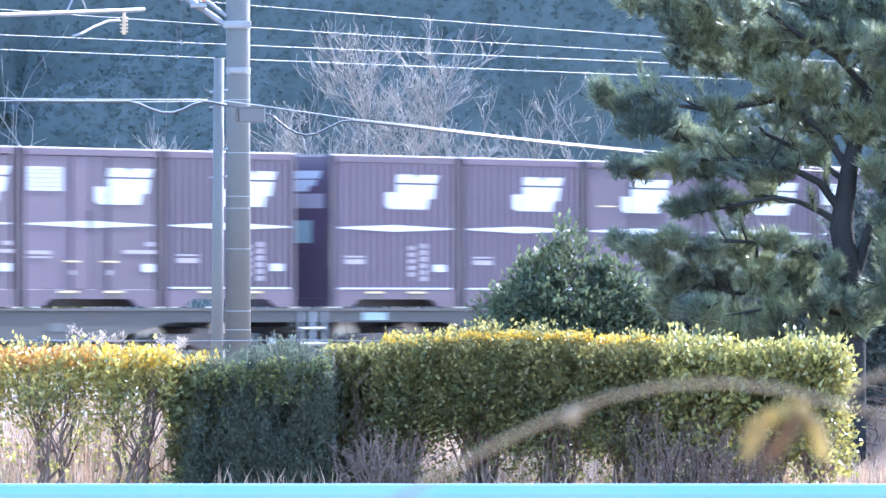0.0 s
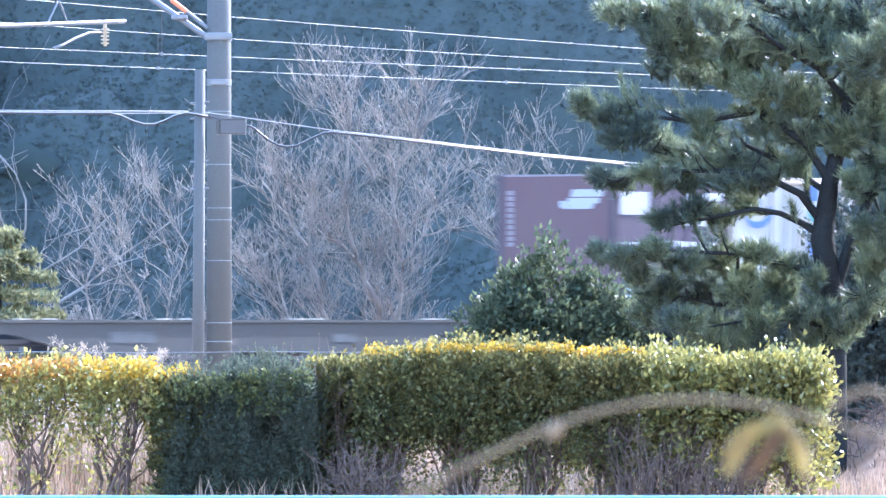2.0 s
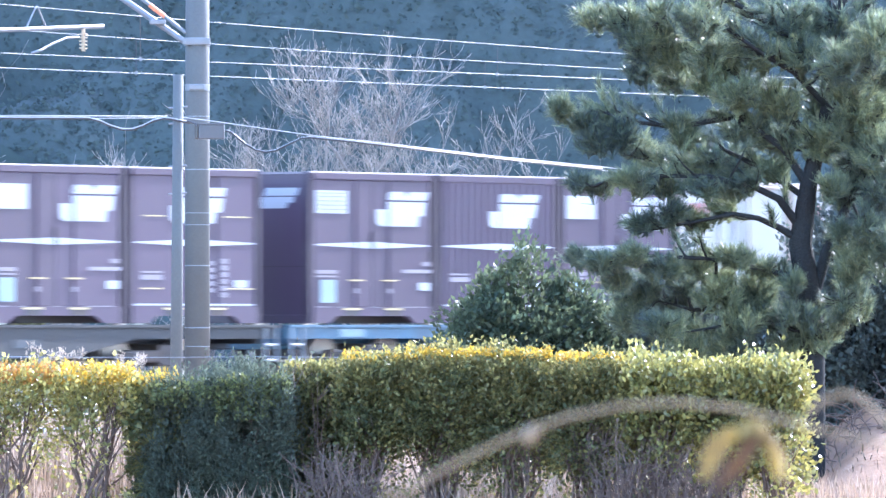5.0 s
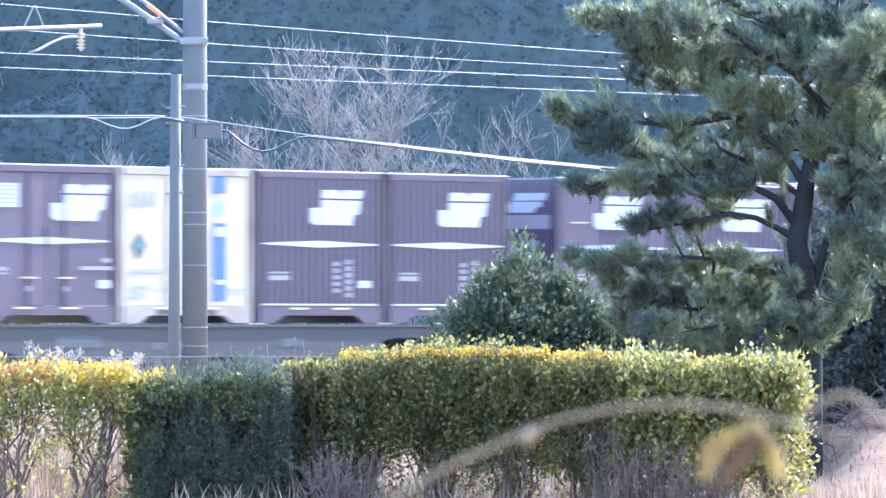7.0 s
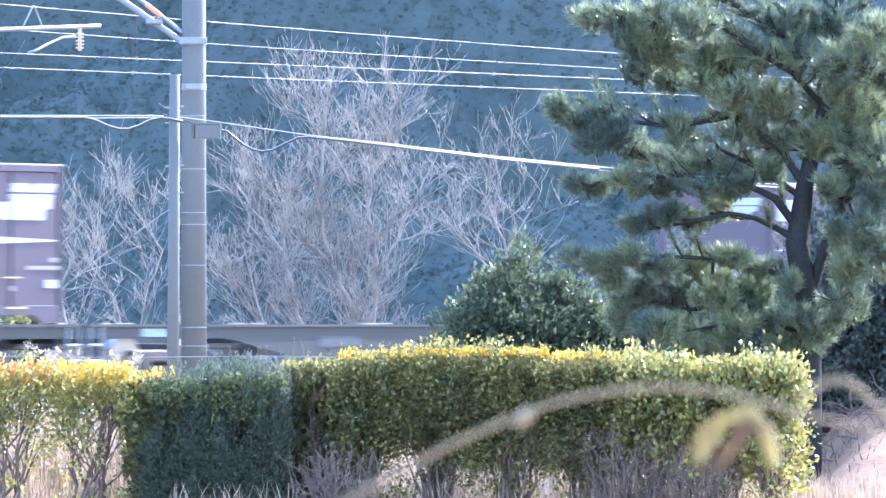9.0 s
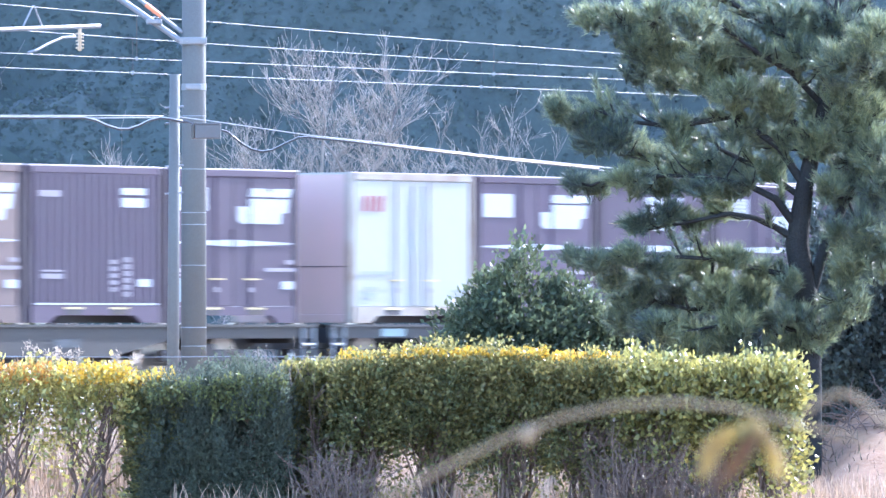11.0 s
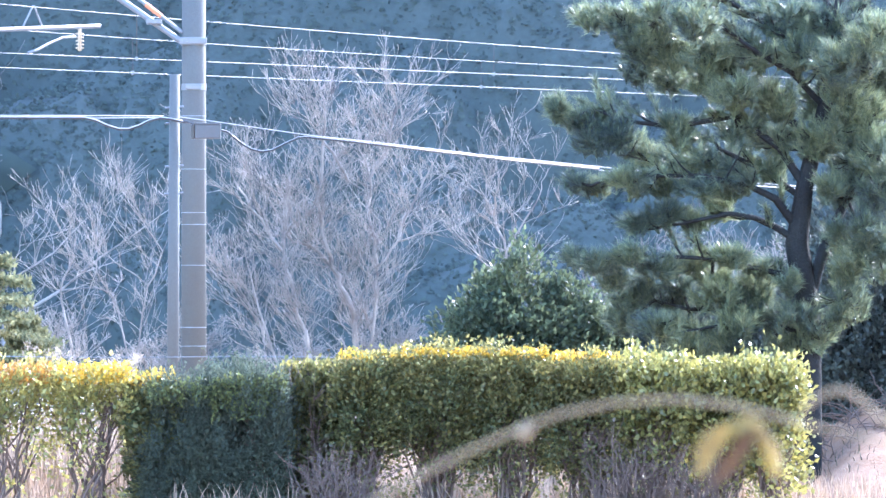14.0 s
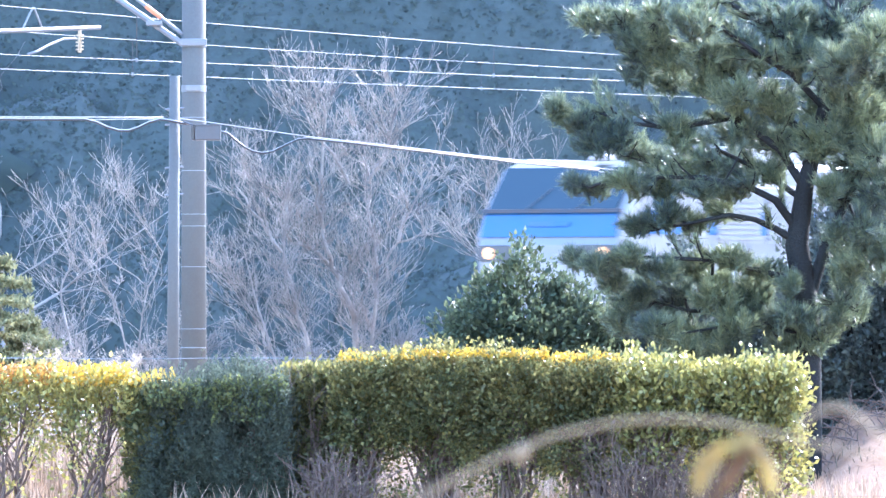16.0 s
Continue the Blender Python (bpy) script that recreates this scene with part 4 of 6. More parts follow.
# ---------------------------------------------------------------- electric locomotive on the near track
def locomotive():
    """Its own x runs forwards from the cab front at 0, its left side faces away from the hill."""
    thing = empty("electric_locomotive")
    W = 1.43
    side = [(-18.0, 0.95), (-0.10, 0.95), (0.0, 1.3), (0.0, 2.30), (-0.06, 2.43), (-0.20, 2.83), (-0.80, 3.55), (-1.25, 3.68), (-16.8, 3.68), (-17.3, 3.55), (-17.9, 2.83), (-18.0, 2.43)]
    # body built as one shell, its edges rounded
    bm = prism(side, -W, W)
    long_edges = [e for e in bm.edges if abs(e.verts[0].co.y - e.verts[1].co.y) < 1e-6]
    bmesh.ops.bevel(bm, geom=long_edges, offset=0.13, segments=3, affect="EDGES", profile=0.5)
    part("body", bm, LWHITE, thing, "off-white body shell")
    part("windscreen", prism([(-0.18, 2.87), (-0.165, 2.88), (-0.735, 3.56), (-0.78, 3.55)], -W + 0.16, W - 0.16), WINDSCREEN, thing, "large dark slanting windscreen")
    part("windscreen_sill", prism([(-0.20, 2.82), (-0.10, 2.82), (-0.135, 2.88), (-0.20, 2.89)], -W + 0.06, W - 0.06), BOGIE, thing)
    for y in (-0.5, 0.5):
        part("wiper", rods((Vector((-0.13, y, 2.88)), Vector((-0.42, y + 0.35, 3.22))), r=0.008), BOXGREY, thing)
    part("front_band", prism([(-0.06, 2.43), (-0.035, 2.43), (-0.165, 2.82), (-0.20, 2.82)], -W + 0.10, W - 0.10), LBLUE, thing, "bright blue band under the windscreen")
    part("front_lettering", prism([(-0.07, 2.60), (-0.085, 2.60), (-0.105, 2.68), (-0.09, 2.68)], -0.4, 0.4), BLUEM, thing)
    part("apron", boxed(((-0.02, -W + 0.12, 0.5), (0.03, W - 0.12, 1.28)), ((-0.6, -W + 0.15, 0.3), (0.0, W - 0.15, 0.9)), bevel=0.02), LGREY, thing, "warm grey front apron")
    part("lower_front", boxed(((-0.02, -W + 0.14, 1.30), (0.012, W - 0.14, 2.02)), bevel=0.005), LGREY, thing)
    for y in (-1.02, 1.02):
        part("headlamp_case", boxed(((-0.02, y - 0.32, 2.04), (0.025, y + 0.32, 2.30)), bevel=0.01), BOXGREY, thing)
        bm = bmesh.new()
        rod(bm, (0.0, y + (0.12 if y > 0 else -0.12), 2.17), (0.045, y + (0.12 if y > 0 else -0.12), 2.17), 0.095, sides=16)
        part("headlamp", bm, HEADLAMP, thing, "lit amber headlamp")
    for y in (-W - 0.008, W + 0.002):
        part("side_band", boxed(((-17.6, y, 2.48), (-0.75, y + 0.006, 2.86))), LBLUE, thing, "blue band along the side")
        part("cab_window", boxed(((-1.75, y - 0.002, 2.9), (-1.05, y + 0.008, 3.4)), bevel=0.002), WINDSCREEN, thing)
        part("cab_door", boxed(((-2.75, y - 0.002, 1.15), (-2.15, y + 0.008, 3.3)), bevel=0.002), LWHITE, thing)
        for x0 in (-3.75, -5.35, -6.95, -8.55, -10.15, -11.75):
            grille = part("grille", boxed(((x0 - 0.7, y - 0.004, 2.35), (x0 + 0.7, y + 0.010, 3.2)), bevel=0.002), GREYM, thing, "louvred grille panel")
            for k in range(9):
                z = 2.40 + k * 0.088
                part("slat", boxed(((x0 - 0.66, y - 0.03, z), (x0 + 0.66, y + 0.036, z + 0.04))), LWHITE, grille)
        part("grab_rail", rods(((-2.05, y, 1.2), (-2.05, y, 2.3)), r=0.02), YELLOW, thing)
    part("roof_rail", boxed(((-17.0, -W + 0.1, 3.60), (-1.3, -W + 0.22, 3.72)), ((-17.0, W - 0.22, 3.60), (-1.3, W - 0.1, 3.72)), bevel=0.01), LWHITE, thing)
    part("roof_housing", boxed(((-6.8, -0.9, 3.68), (-4.2, 0.9, 3.95)), ((-12.5, -0.95, 3.68), (-8.5, 0.95, 3.92)), bevel=0.05), LGREY, thing)
    part("horn", boxed(((-1.1, 0.35, 3.66), (-0.7, 0.7, 3.77)), bevel=0.03), LGREY, thing)
    part("pantograph", rods(((-4.1, -0.55, 3.74), (-2.6, -0.5, 3.84)), ((-4.1, 0.55, 3.74), (-2.6, 0.5, 3.84)), ((-2.6, -0.5, 3.84), (-3.9, -0.45, 3.92)), ((-2.6, 0.5, 3.84), (-3.9, 0.45, 3.92)), ((-3.9, -0.8, 3.93), (-3.9, 0.8, 3.93)), r=0.028), BOXGREY, thing, "folded grey pantograph")
    for c in (-3.0, -9.0, -15.0):
        bogie = part("bogie", boxed(((c - 1.7, -1.1, 0.35), (c + 1.7, -0.95, 0.75)), ((c - 1.7, 0.95, 0.35), (c + 1.7, 1.1, 0.75)), ((c - 0.3, -1.0, 0.4), (c + 0.3, 1.0, 0.9)), bevel=0.04), BOGIE, thing)
        for x in (c - 1.25, c + 1.25):
            bm = bmesh.new()
            for y in (-0.56, 0.56):
                rod(bm, (x, y - 0.065, 0.56), (x, y + 0.065, 0.56), 0.56, sides=24)
            rod(bm, (x, -0.95, 0.56), (x, 0.95, 0.56), 0.08)
            part("wheelset", bm, STEEL, bogie, "worn steel wheels on an axle")
    part("coupler", boxed(((0.0, -0.15, 0.72), (0.45, 0.15, 1.0)), bevel=0.03), BOGIE, thing)
    # full height over the rail head
    for ob in thing.children_recursive:
        ob.data.transform(Matrix.Diagonal((1, 1, 1.033, 1)))
    tagged(thing, "blue and off-white electric locomotive with louvred sides, headlamps lit", "locomotive")
    return thing


LOCO = locomotive()


def loco_pose(t):
    return Matrix.Translation(trk(LOCO_AT_END + 17.7 * (16.0 - t), NEAR_TRACK, RAIL)) @ pose(0, 0, 0, 0, 0, TURN + 180)


LOCO_AT_END = 5.36
LOCO.matrix_basis = loco_pose(0)


# ---------------------------------------------------------------- plants
def shell_points(rng, n, lo, hi, depth=0.25, wob=0.10, seed=0, belly=0.0):
    """Points in the outer layer of a clipped block with a slightly uneven face; none on its underside."""
    lo, hi = np.array(lo, float), np.array(hi, float)
    size = hi - lo
    area = np.array([size[1] * size[2], size[1] * size[2], size[0] * size[2] * 1.6, size[0] * size[2] * 0.7, size[0] * size[1] * 1.3])
    face = rng.choice(5, n, p=area / area.sum())
    P = lo + rng.random((n, 3)) * size
    inset = depth * rng.random(n) ** 1.6
    wave = np.array([noise.noise((p[0] * 2.6 + seed, p[1] * 2.6, p[2] * 2.6)) + 0.5 * noise.noise((p[0] * 6.5, p[1] * 6.5 + seed, p[2] * 6.5)) for p in P]) * wob
    inset = inset - wave
    for f, (ax, at_hi) in enumerate(((0, 0), (0, 1), (1, 0), (1, 1), (2, 1))):
        k = face == f
        P[k, ax] = hi[ax] - inset[k] if at_hi else lo[ax] + inset[k]
    c = (lo + hi) / 2
    out = (P - c) / size
    # round the upper corners
    r = np.abs(out) * 2
    e = np.maximum(r[:, 0] ** 6 + r[:, 2].clip(0) ** 6 + r[:, 1] ** 6, 1.0) ** (-1 / 14)
    P = c + (P - c) * e[:, None]
    h = np.clip((P[:, 2] - lo[2]) / size[2], 0, 1)
    P[:, 2] += h * np.array([0.07 * noise.noise((p[0] * 1.9 + seed * 3, 1.5, p[1])) + 0.035 * noise.noise((p[0] * 7 + seed, 4.5, p[1] * 5)) for p in P])
    return P, out / np.linalg.norm(out, axis=1)[:, None]


def stems(rng, foot, spread, top, count, r=0.017, wander=0.05, depth=0.2):
    """Upright stems that fork once or twice below the leaves."""
    lines = []
    for k in range(count):
        p = Vector((foot[0] + rng.uniform(-spread, spread) * 0.5, foot[1] + rng.uniform(-depth, depth), -0.05))
        q = Vector((foot[0] + rng.uniform(-spread, spread), foot[1] + rng.uniform(-depth, depth), top * rng.uniform(0.8, 1.0)))
        pts = []
        m = 7
        for i in range(m + 1):
            c = p.lerp(q, i / m) + Vector((rng.uniform(-wander, wander), rng.uniform(-wander, wander), 0)) * (i > 0)
            pts.append((c, r * (1 - 0.7 * i / m)))
        lines.append(pts)
        for _ in range(3):
            i = int(rng.integers(2, m - 1))
            a, ra = pts[i]
            tip = a + Vector((rng.uniform(-0.28, 0.28), rng.uniform(-0.15, 0.15), rng.uniform(0.2, 0.45)))
            mid = a.lerp(tip, 0.5) + Vector((rng.uniform(-0.05, 0.05), 0, -0.02))
            lines.append([(a, ra * 0.7), (mid, ra * 0.5), (tip, ra * 0.25)])
    return lines


def shrub(name, x0, x1, top, y0, y1, mat, label, n, leaf=0.045, bottom=0.05, gold=None, gold_n=0, gold_h=0.10, seed=1, depth=0.25, wob=0.09, stem_n=6, thin=0.0, group="hedge shrubs", stem_mat=None, up=0.35, long=1.6, clump=16, sprig=0.028, tall=1.2, heart=0.0):
    """A clipped hedge shrub: stems, crown of single leaves and, where it has them, golden shoots on top; juniper tops
    get sun-tinted leaves.
    """
    rng = np.random.default_rng(seed)
    thing = empty(name, pose((x0 + x1) / 2, (y0 + y1) / 2, 0))
    lo, hi = (x0 - (x0 + x1) / 2, y0 - (y0 + y1) / 2, bottom), (x1 - (x0 + x1) / 2, y1 - (y0 + y1) / 2, top)
    P, out = shell_points(rng, n // clump, lo, hi, depth, wob, seed)
    h = (P[:, 2] - bottom) / (top - bottom)
    patch = np.array([noise.noise((p[0] * 3.5 + seed, p[1] * 3.5, p[2] * 3.5)) for p in P])
    keep = rng.random(len(P)) < np.clip((0.10 + (h - thin) * 3.0 + patch * 1.7) if thin else (1.1 + patch * 2.0), 0.04, 1)
    P, out = P[keep], out[keep]
    # leaves sit in sprigs
    P, out = np.repeat(P, clump, 0), np.repeat(out, clump, 0)
    P = P + rng.normal(size=P.shape) * np.array([sprig, sprig, sprig * tall])
    # the inner leaves, thinner towards the bare foot
    if heart:
        k = int(n * heart)
        H = np.array(lo) + np.array([0.03, 0.12, 0.02]) + rng.random((k, 3)) * (np.array(hi) - np.array(lo) - np.array([0.06, 0.24, 0.12]))
        hh = (H[:, 2] - bottom) / (top - bottom)
        H = H[rng.random(k) < np.clip(0.12 + (hh - thin) * 3.0, 0.05, 1) if thin else np.ones(k, bool)]
        P, out = np.concatenate([P, H]), np.concatenate([out, np.zeros_like(H)])
    P[:, 2] = np.maximum(P[:, 2], 0.01)
    leaves("crown", P, leaf, mat, thing, out=out * 0.9, seed=seed, up=up, long=long)
    if gold_n:
        G = np.stack([rng.uniform(lo[0] + 0.02, hi[0] - 0.02, gold_n), rng.uniform(lo[1] + 0.04, hi[1] - 0.1, gold_n), np.zeros(gold_n)], 1)
        G[:, 2] = top - gold_h * rng.random(gold_n) ** 0.7 + 0.075
        G[:, 2] += [0.05 * noise.noise((p[0] * 5 + seed, p[1] * 5, 0)) for p in G]
        # on junipers these tinted leaves imitate sun on the upper front
        if mat is JUNIPER:
            G[:, 1] = lo[1] - 0.03 + 0.5 * rng.random(gold_n) ** 2
            reach = np.array([0.5 + 0.9 * noise.noise((p[0] * 4 + seed, 0, 3)) + 0.5 * noise.noise((p[0] * 13, p[2] * 6, 8)) for p in G])
            G = G[rng.random(gold_n) < np.clip(reach * 1.5 + 0.3 - (top - G[:, 2]) / gold_h, 0, 0.75)]
        tagged(leaves("top_leaf_layer", G, max(leaf, 0.022) * 0.95, gold, thing, "yellowish top leaves, on junipers tinted as sunlit", seed=seed + 50, up=0.9, long=1.5), kind="stuff")
    lines = stems(rng, (0, 0), (x1 - x0) * 0.45, top * 0.93, stem_n)
    tagged(tube_part("woody_frame", lines, stem_mat or STEM, thing, "brown woody stems", sides=5), kind="stuff")
    tagged(thing, label, "shrub", group)
    return thing


def twiggy(name, x0, x1, top, y, n, seed, label, mat=None, r=0.006):
    """A leafless tangle of upright twigs."""
    rng = np.random.default_rng(seed)
    thing = empty(name, pose((x0 + x1) / 2, y, 0))
    half = (x1 - x0) / 2
    lines = []
    for k in range(n):
        p = Vector((rng.uniform(-half, half) * 0.8, rng.uniform(-0.15, 0.15), -0.03))
        d = Vector((rng.normal(0, 0.25), rng.normal(0, 0.15), 1)).normalized()
        L = top * rng.uniform(0.45, 1.05)
        pts = [(p, r)]
        for i in range(1, 6):
            d = (d + Vector((rng.normal(0, 0.16), rng.normal(0, 0.1), 0.05))).normalized()
            pts.append((pts[-1][0] + d * L / 5, r * (1 - 0.16 * i)))
        lines.append(pts)
        for _ in range(3):
            a = pts[int(rng.integers(1, 5))][0]
            lines.append([(a, r * 0.6), (a + Vector((rng.normal(0, 0.12), rng.normal(0, 0.06), rng.uniform(0.05, 0.22))), r * 0.3)])
    tagged(tube_part("brushwood", lines, mat or STEM, thing, sides=4), kind="stuff")
    P = np.array([l[-1][0] for l in lines])
    leaves("dead_leaves", P[rng.random(len(P)) < 0.5], 0.022, BRAMBLE, thing, "withered brown leaves", seed=seed)
    tagged(thing, label, "shrub", "undergrowth")


def blades(name, where, length, width, mat, seed, label, droop=0.35, cat="grass"):
    rng = np.random.default_rng(seed)
    B = np.asarray(where, float)
    n = len(B)
    h = length * rng.uniform(0.5, 1.15, (n, 1))
    az = rng.uniform(0, 2 * np.pi, n)
    dirn = np.stack([np.cos(az), np.sin(az), np.zeros(n)], 1)
    side = np.stack([-np.sin(az + rng.normal(0, 0.6, n)), np.cos(az), np.zeros(n)], 1) * width
    lean = rng.uniform(0.05, droop, (n, 1))
    up = np.array([0, 0, 1.0])
    mid = B + up * h * 0.55 + dirn * h * lean * 0.4
    tip = B + up * h * (1 - lean * 0.35) + dirn * h * lean * 1.2
    V = np.stack([B - side, B + side, mid + side * 0.8, mid - side * 0.8, tip], 1).reshape(-1, 3)
    i = np.arange(n)[:, None] * 5
    F = np.concatenate([i + [0, 1, 2], i + [0, 2, 3], i + [3, 2, 4]], 1).reshape(-1, 3)
    me = bpy.data.meshes.new(name)
    me.vertices.add(len(V))
    me.vertices.foreach_set("co", V.ravel())
    me.loops.add(F.size)
    me.loops.foreach_set("vertex_index", F.ravel().astype(np.int32))
    me.polygons.add(len(F))
    me.polygons.foreach_set("loop_start", np.arange(0, F.size, 3, dtype=np.int32))
    me.materials.append(mat)
    me.update(calc_edges=True)
    return tagged(new(name, me), label, cat, kind="stuff")


GY = 70.0
# golden-topped thin hedge, its stems bare below
for i, (a, b) in enumerate(((-4.75, -3.95), (-3.95, -3.12), (-3.12, -2.50))):
    shrub("hedge_shrub", a, b, (1.14, 1.15, 1.15)[i], GY, GY + 0.7, OLIVE, "thin hedge shrub, golden on top, bare below", 8500, 0.027, 0.05, ORANGELEAF if i < 2 else GOLD, 1100, 0.16, 11 + i, 0.3, 0.30, 11, thin=0.48, heart=0.10, clump=12, sprig=0.04)
shrub("hedge_shrub", -2.52, -2.12, 1.08, GY + 0.05, GY + 0.7, HEDGE, "small green hedge shrub with golden tips", 7000, 0.034, 0.05, GOLD, 260, 0.12, 21, 0.3, 0.16, 5, thin=0.3, heart=0.2)
# dark juniper block, dense to the ground
shrub("juniper_shrub", -2.38, -1.72, 1.02, GY - 0.05, GY + 0.9, JUNIPER, "dense dark blue-green juniper shrub", 50000, 0.0125, 0.0, SUNNY, 2200, 0.20, 31, 0.24, 0.26, 4, up=0.9, long=2.6, clump=40, sprig=0.026, tall=2.6, heart=0.3)
shrub("juniper_shrub", -1.86, -1.24, 1.06, GY - 0.08, GY + 0.9, JUNIPER, "dense dark blue-green juniper shrub", 52000, 0.0125, 0.0, SUNNY, 6500, 0.36, 32, 0.24, 0.26, 4, up=0.9, long=2.6, clump=40, sprig=0.026, tall=2.6, heart=0.3)
twiggy("bare_bush", -1.75, -0.72, 1.42, GY + 0.35, 60, 41, "leafless brown twiggy bush in a gap of the hedge")
twiggy("bare_bush", -1.10, -0.55, 0.62, GY - 0.15, 70, 42, "low leafless brown twiggy bush at the hedge foot")
shrub("hedge_shrub", -1.30, -0.82, 1.18, GY + 0.20, GY + 0.75, HEDGE, "thin green shrub between juniper and hedge", 9000, 0.029, 0.03, None, 0, 0, 43, 0.3, 0.16, 3, heart=0.3)
# glossy flat-topped hedge, yellow along its top
for i, (a, b) in enumerate(((-0.86, -0.36), (-0.36, 0.24), (0.24, 0.86), (0.86, 1.42))):
    shrub("hedge_shrub", a, b, (1.235, 1.25, 1.25, 1.225)[i], GY - 0.02, GY + 0.8, HEDGE, "glossy green clipped hedge shrub, yellow along its top", 24000, 0.0235, 0.03, GOLD, (450, 1250, 1400, 650)[i], 0.045, 51 + i, 0.40, 0.26, 20, thin=(0.30, 0.36, 0.36, 0.30)[i], clump=12, sprig=0.040, heart=0.05)
# paler, taller end of the hedge
for i, (a, b) in enumerate(((1.40, 1.98), (1.98, 2.52), (2.46, 2.84))):
    shrub("hedge_shrub", a, b, (1.215, 1.175, 1.16)[i], GY - 0.05, GY + 0.75, PALE, "pale yellow-green clipped hedge shrub", (15000, 15000, 10000)[i], 0.032, 0.05, PALE, 400, 0.14, 61 + i, 0.36, 0.26, 14, thin=(0.42, 0.44, 0.3)[i], clump=9, sprig=0.045, heart=0.2)
twiggy("bare_bush", 1.12, 1.62, 0.78, GY + 0.02, 70, 44, "low leafless grey-brown bush at the hedge foot")
twiggy("bare_bush", 1.5, 2.3, 0.66, GY + 0.05, 80, 45, "low leafless grey-brown bush at the hedge foot")


def round_bush(name, x, y, rx, ry, top, n, mat, label, seed, leaf=0.05):
    rng = np.random.default_rng(seed)
    thing = empty(name, pose(x, y, 0))
    n //= 18
    v = rng.normal(size=(n, 3))
    v /= np.linalg.norm(v, axis=1)[:, None]
    lump = np.array([noise.noise((p[0] * 2.2 + seed, p[1] * 2.2, p[2] * 2.2)) + 0.6 * noise.noise((p[0] * 5, p[1] * 5 + seed, p[2] * 5)) for p in v])
    r = (1 - 0.35 * rng.random(n) ** 1.5) * (1 + 0.42 * lump)
    c = top * 0.46
    P = v * r[:, None] * np.array([rx, ry, top - c]) + np.array([0, 0, c])
    P = np.repeat(P, 18, 0) + rng.normal(size=(n * 18, 3)) * np.array([0.04, 0.04, 0.055])
    P = P[P[:, 2] > 0.02]
    v = (P - np.array([0, 0, c])) / np.array([rx, ry, top - c])
    leaves("crown", P, leaf, mat, thing, out=v * 0.8, seed=seed)
    tagged(tube_part("woody_frame", stems(rng, (0, 0), rx * 0.7, top * 0.8, 8, 0.025), BARK, thing, sides=6), kind="stuff")
    tagged(thing, label, "bush", "bushes behind the hedge")


round_bush("evergreen_bush", 0.57, 80, 0.68, 0.6, 2.06, 22000, GLOSSY, "rounded dark evergreen bush behind the hedge", 71, 0.036)
round_bush("evergreen_bush", 1.22, 80.3, 0.48, 0.5, 1.84, 18000, GLOSSY, "rounded dark evergreen bush behind the hedge", 72, 0.036)
round_bush("evergreen_bush", 0.22, 79.7, 0.34, 0.4, 1.45, 7000, GLOSSY, "small dark evergreen bush behind the hedge", 73, 0.036)
round_bush("evergreen_bush", 2.0, 81, 0.85, 0.6, 1.95, 16000, SHADY, "dark shaded bush under a pine", 74, 0.045)
round_bush("evergreen_bush", 3.95, 78, 0.85, 0.7, 2.95, 44000, SHADY, "tall dark bush beside a pine trunk", 75, 0.034)
round_bush("evergreen_bush", 2.9, 80, 0.85, 0.6, 1.9, 16000, SHADY, "dark shaded bush under a pine", 76, 0.045)
round_bush("evergreen_bush", 4.6, 83, 1.0, 0.7, 3.3, 26000, SHADY, "tall dark bush beside a pine trunk", 77, 0.05)
# added beyond the right edge of view to throw shade on the pine
round_bush("evergreen_tree", 5.5, 78.6, 1.6, 1.5, 3.1, 40000, SHADY, "added evergreen tree past the right edge of view, shading a pine", 78, 0.06)


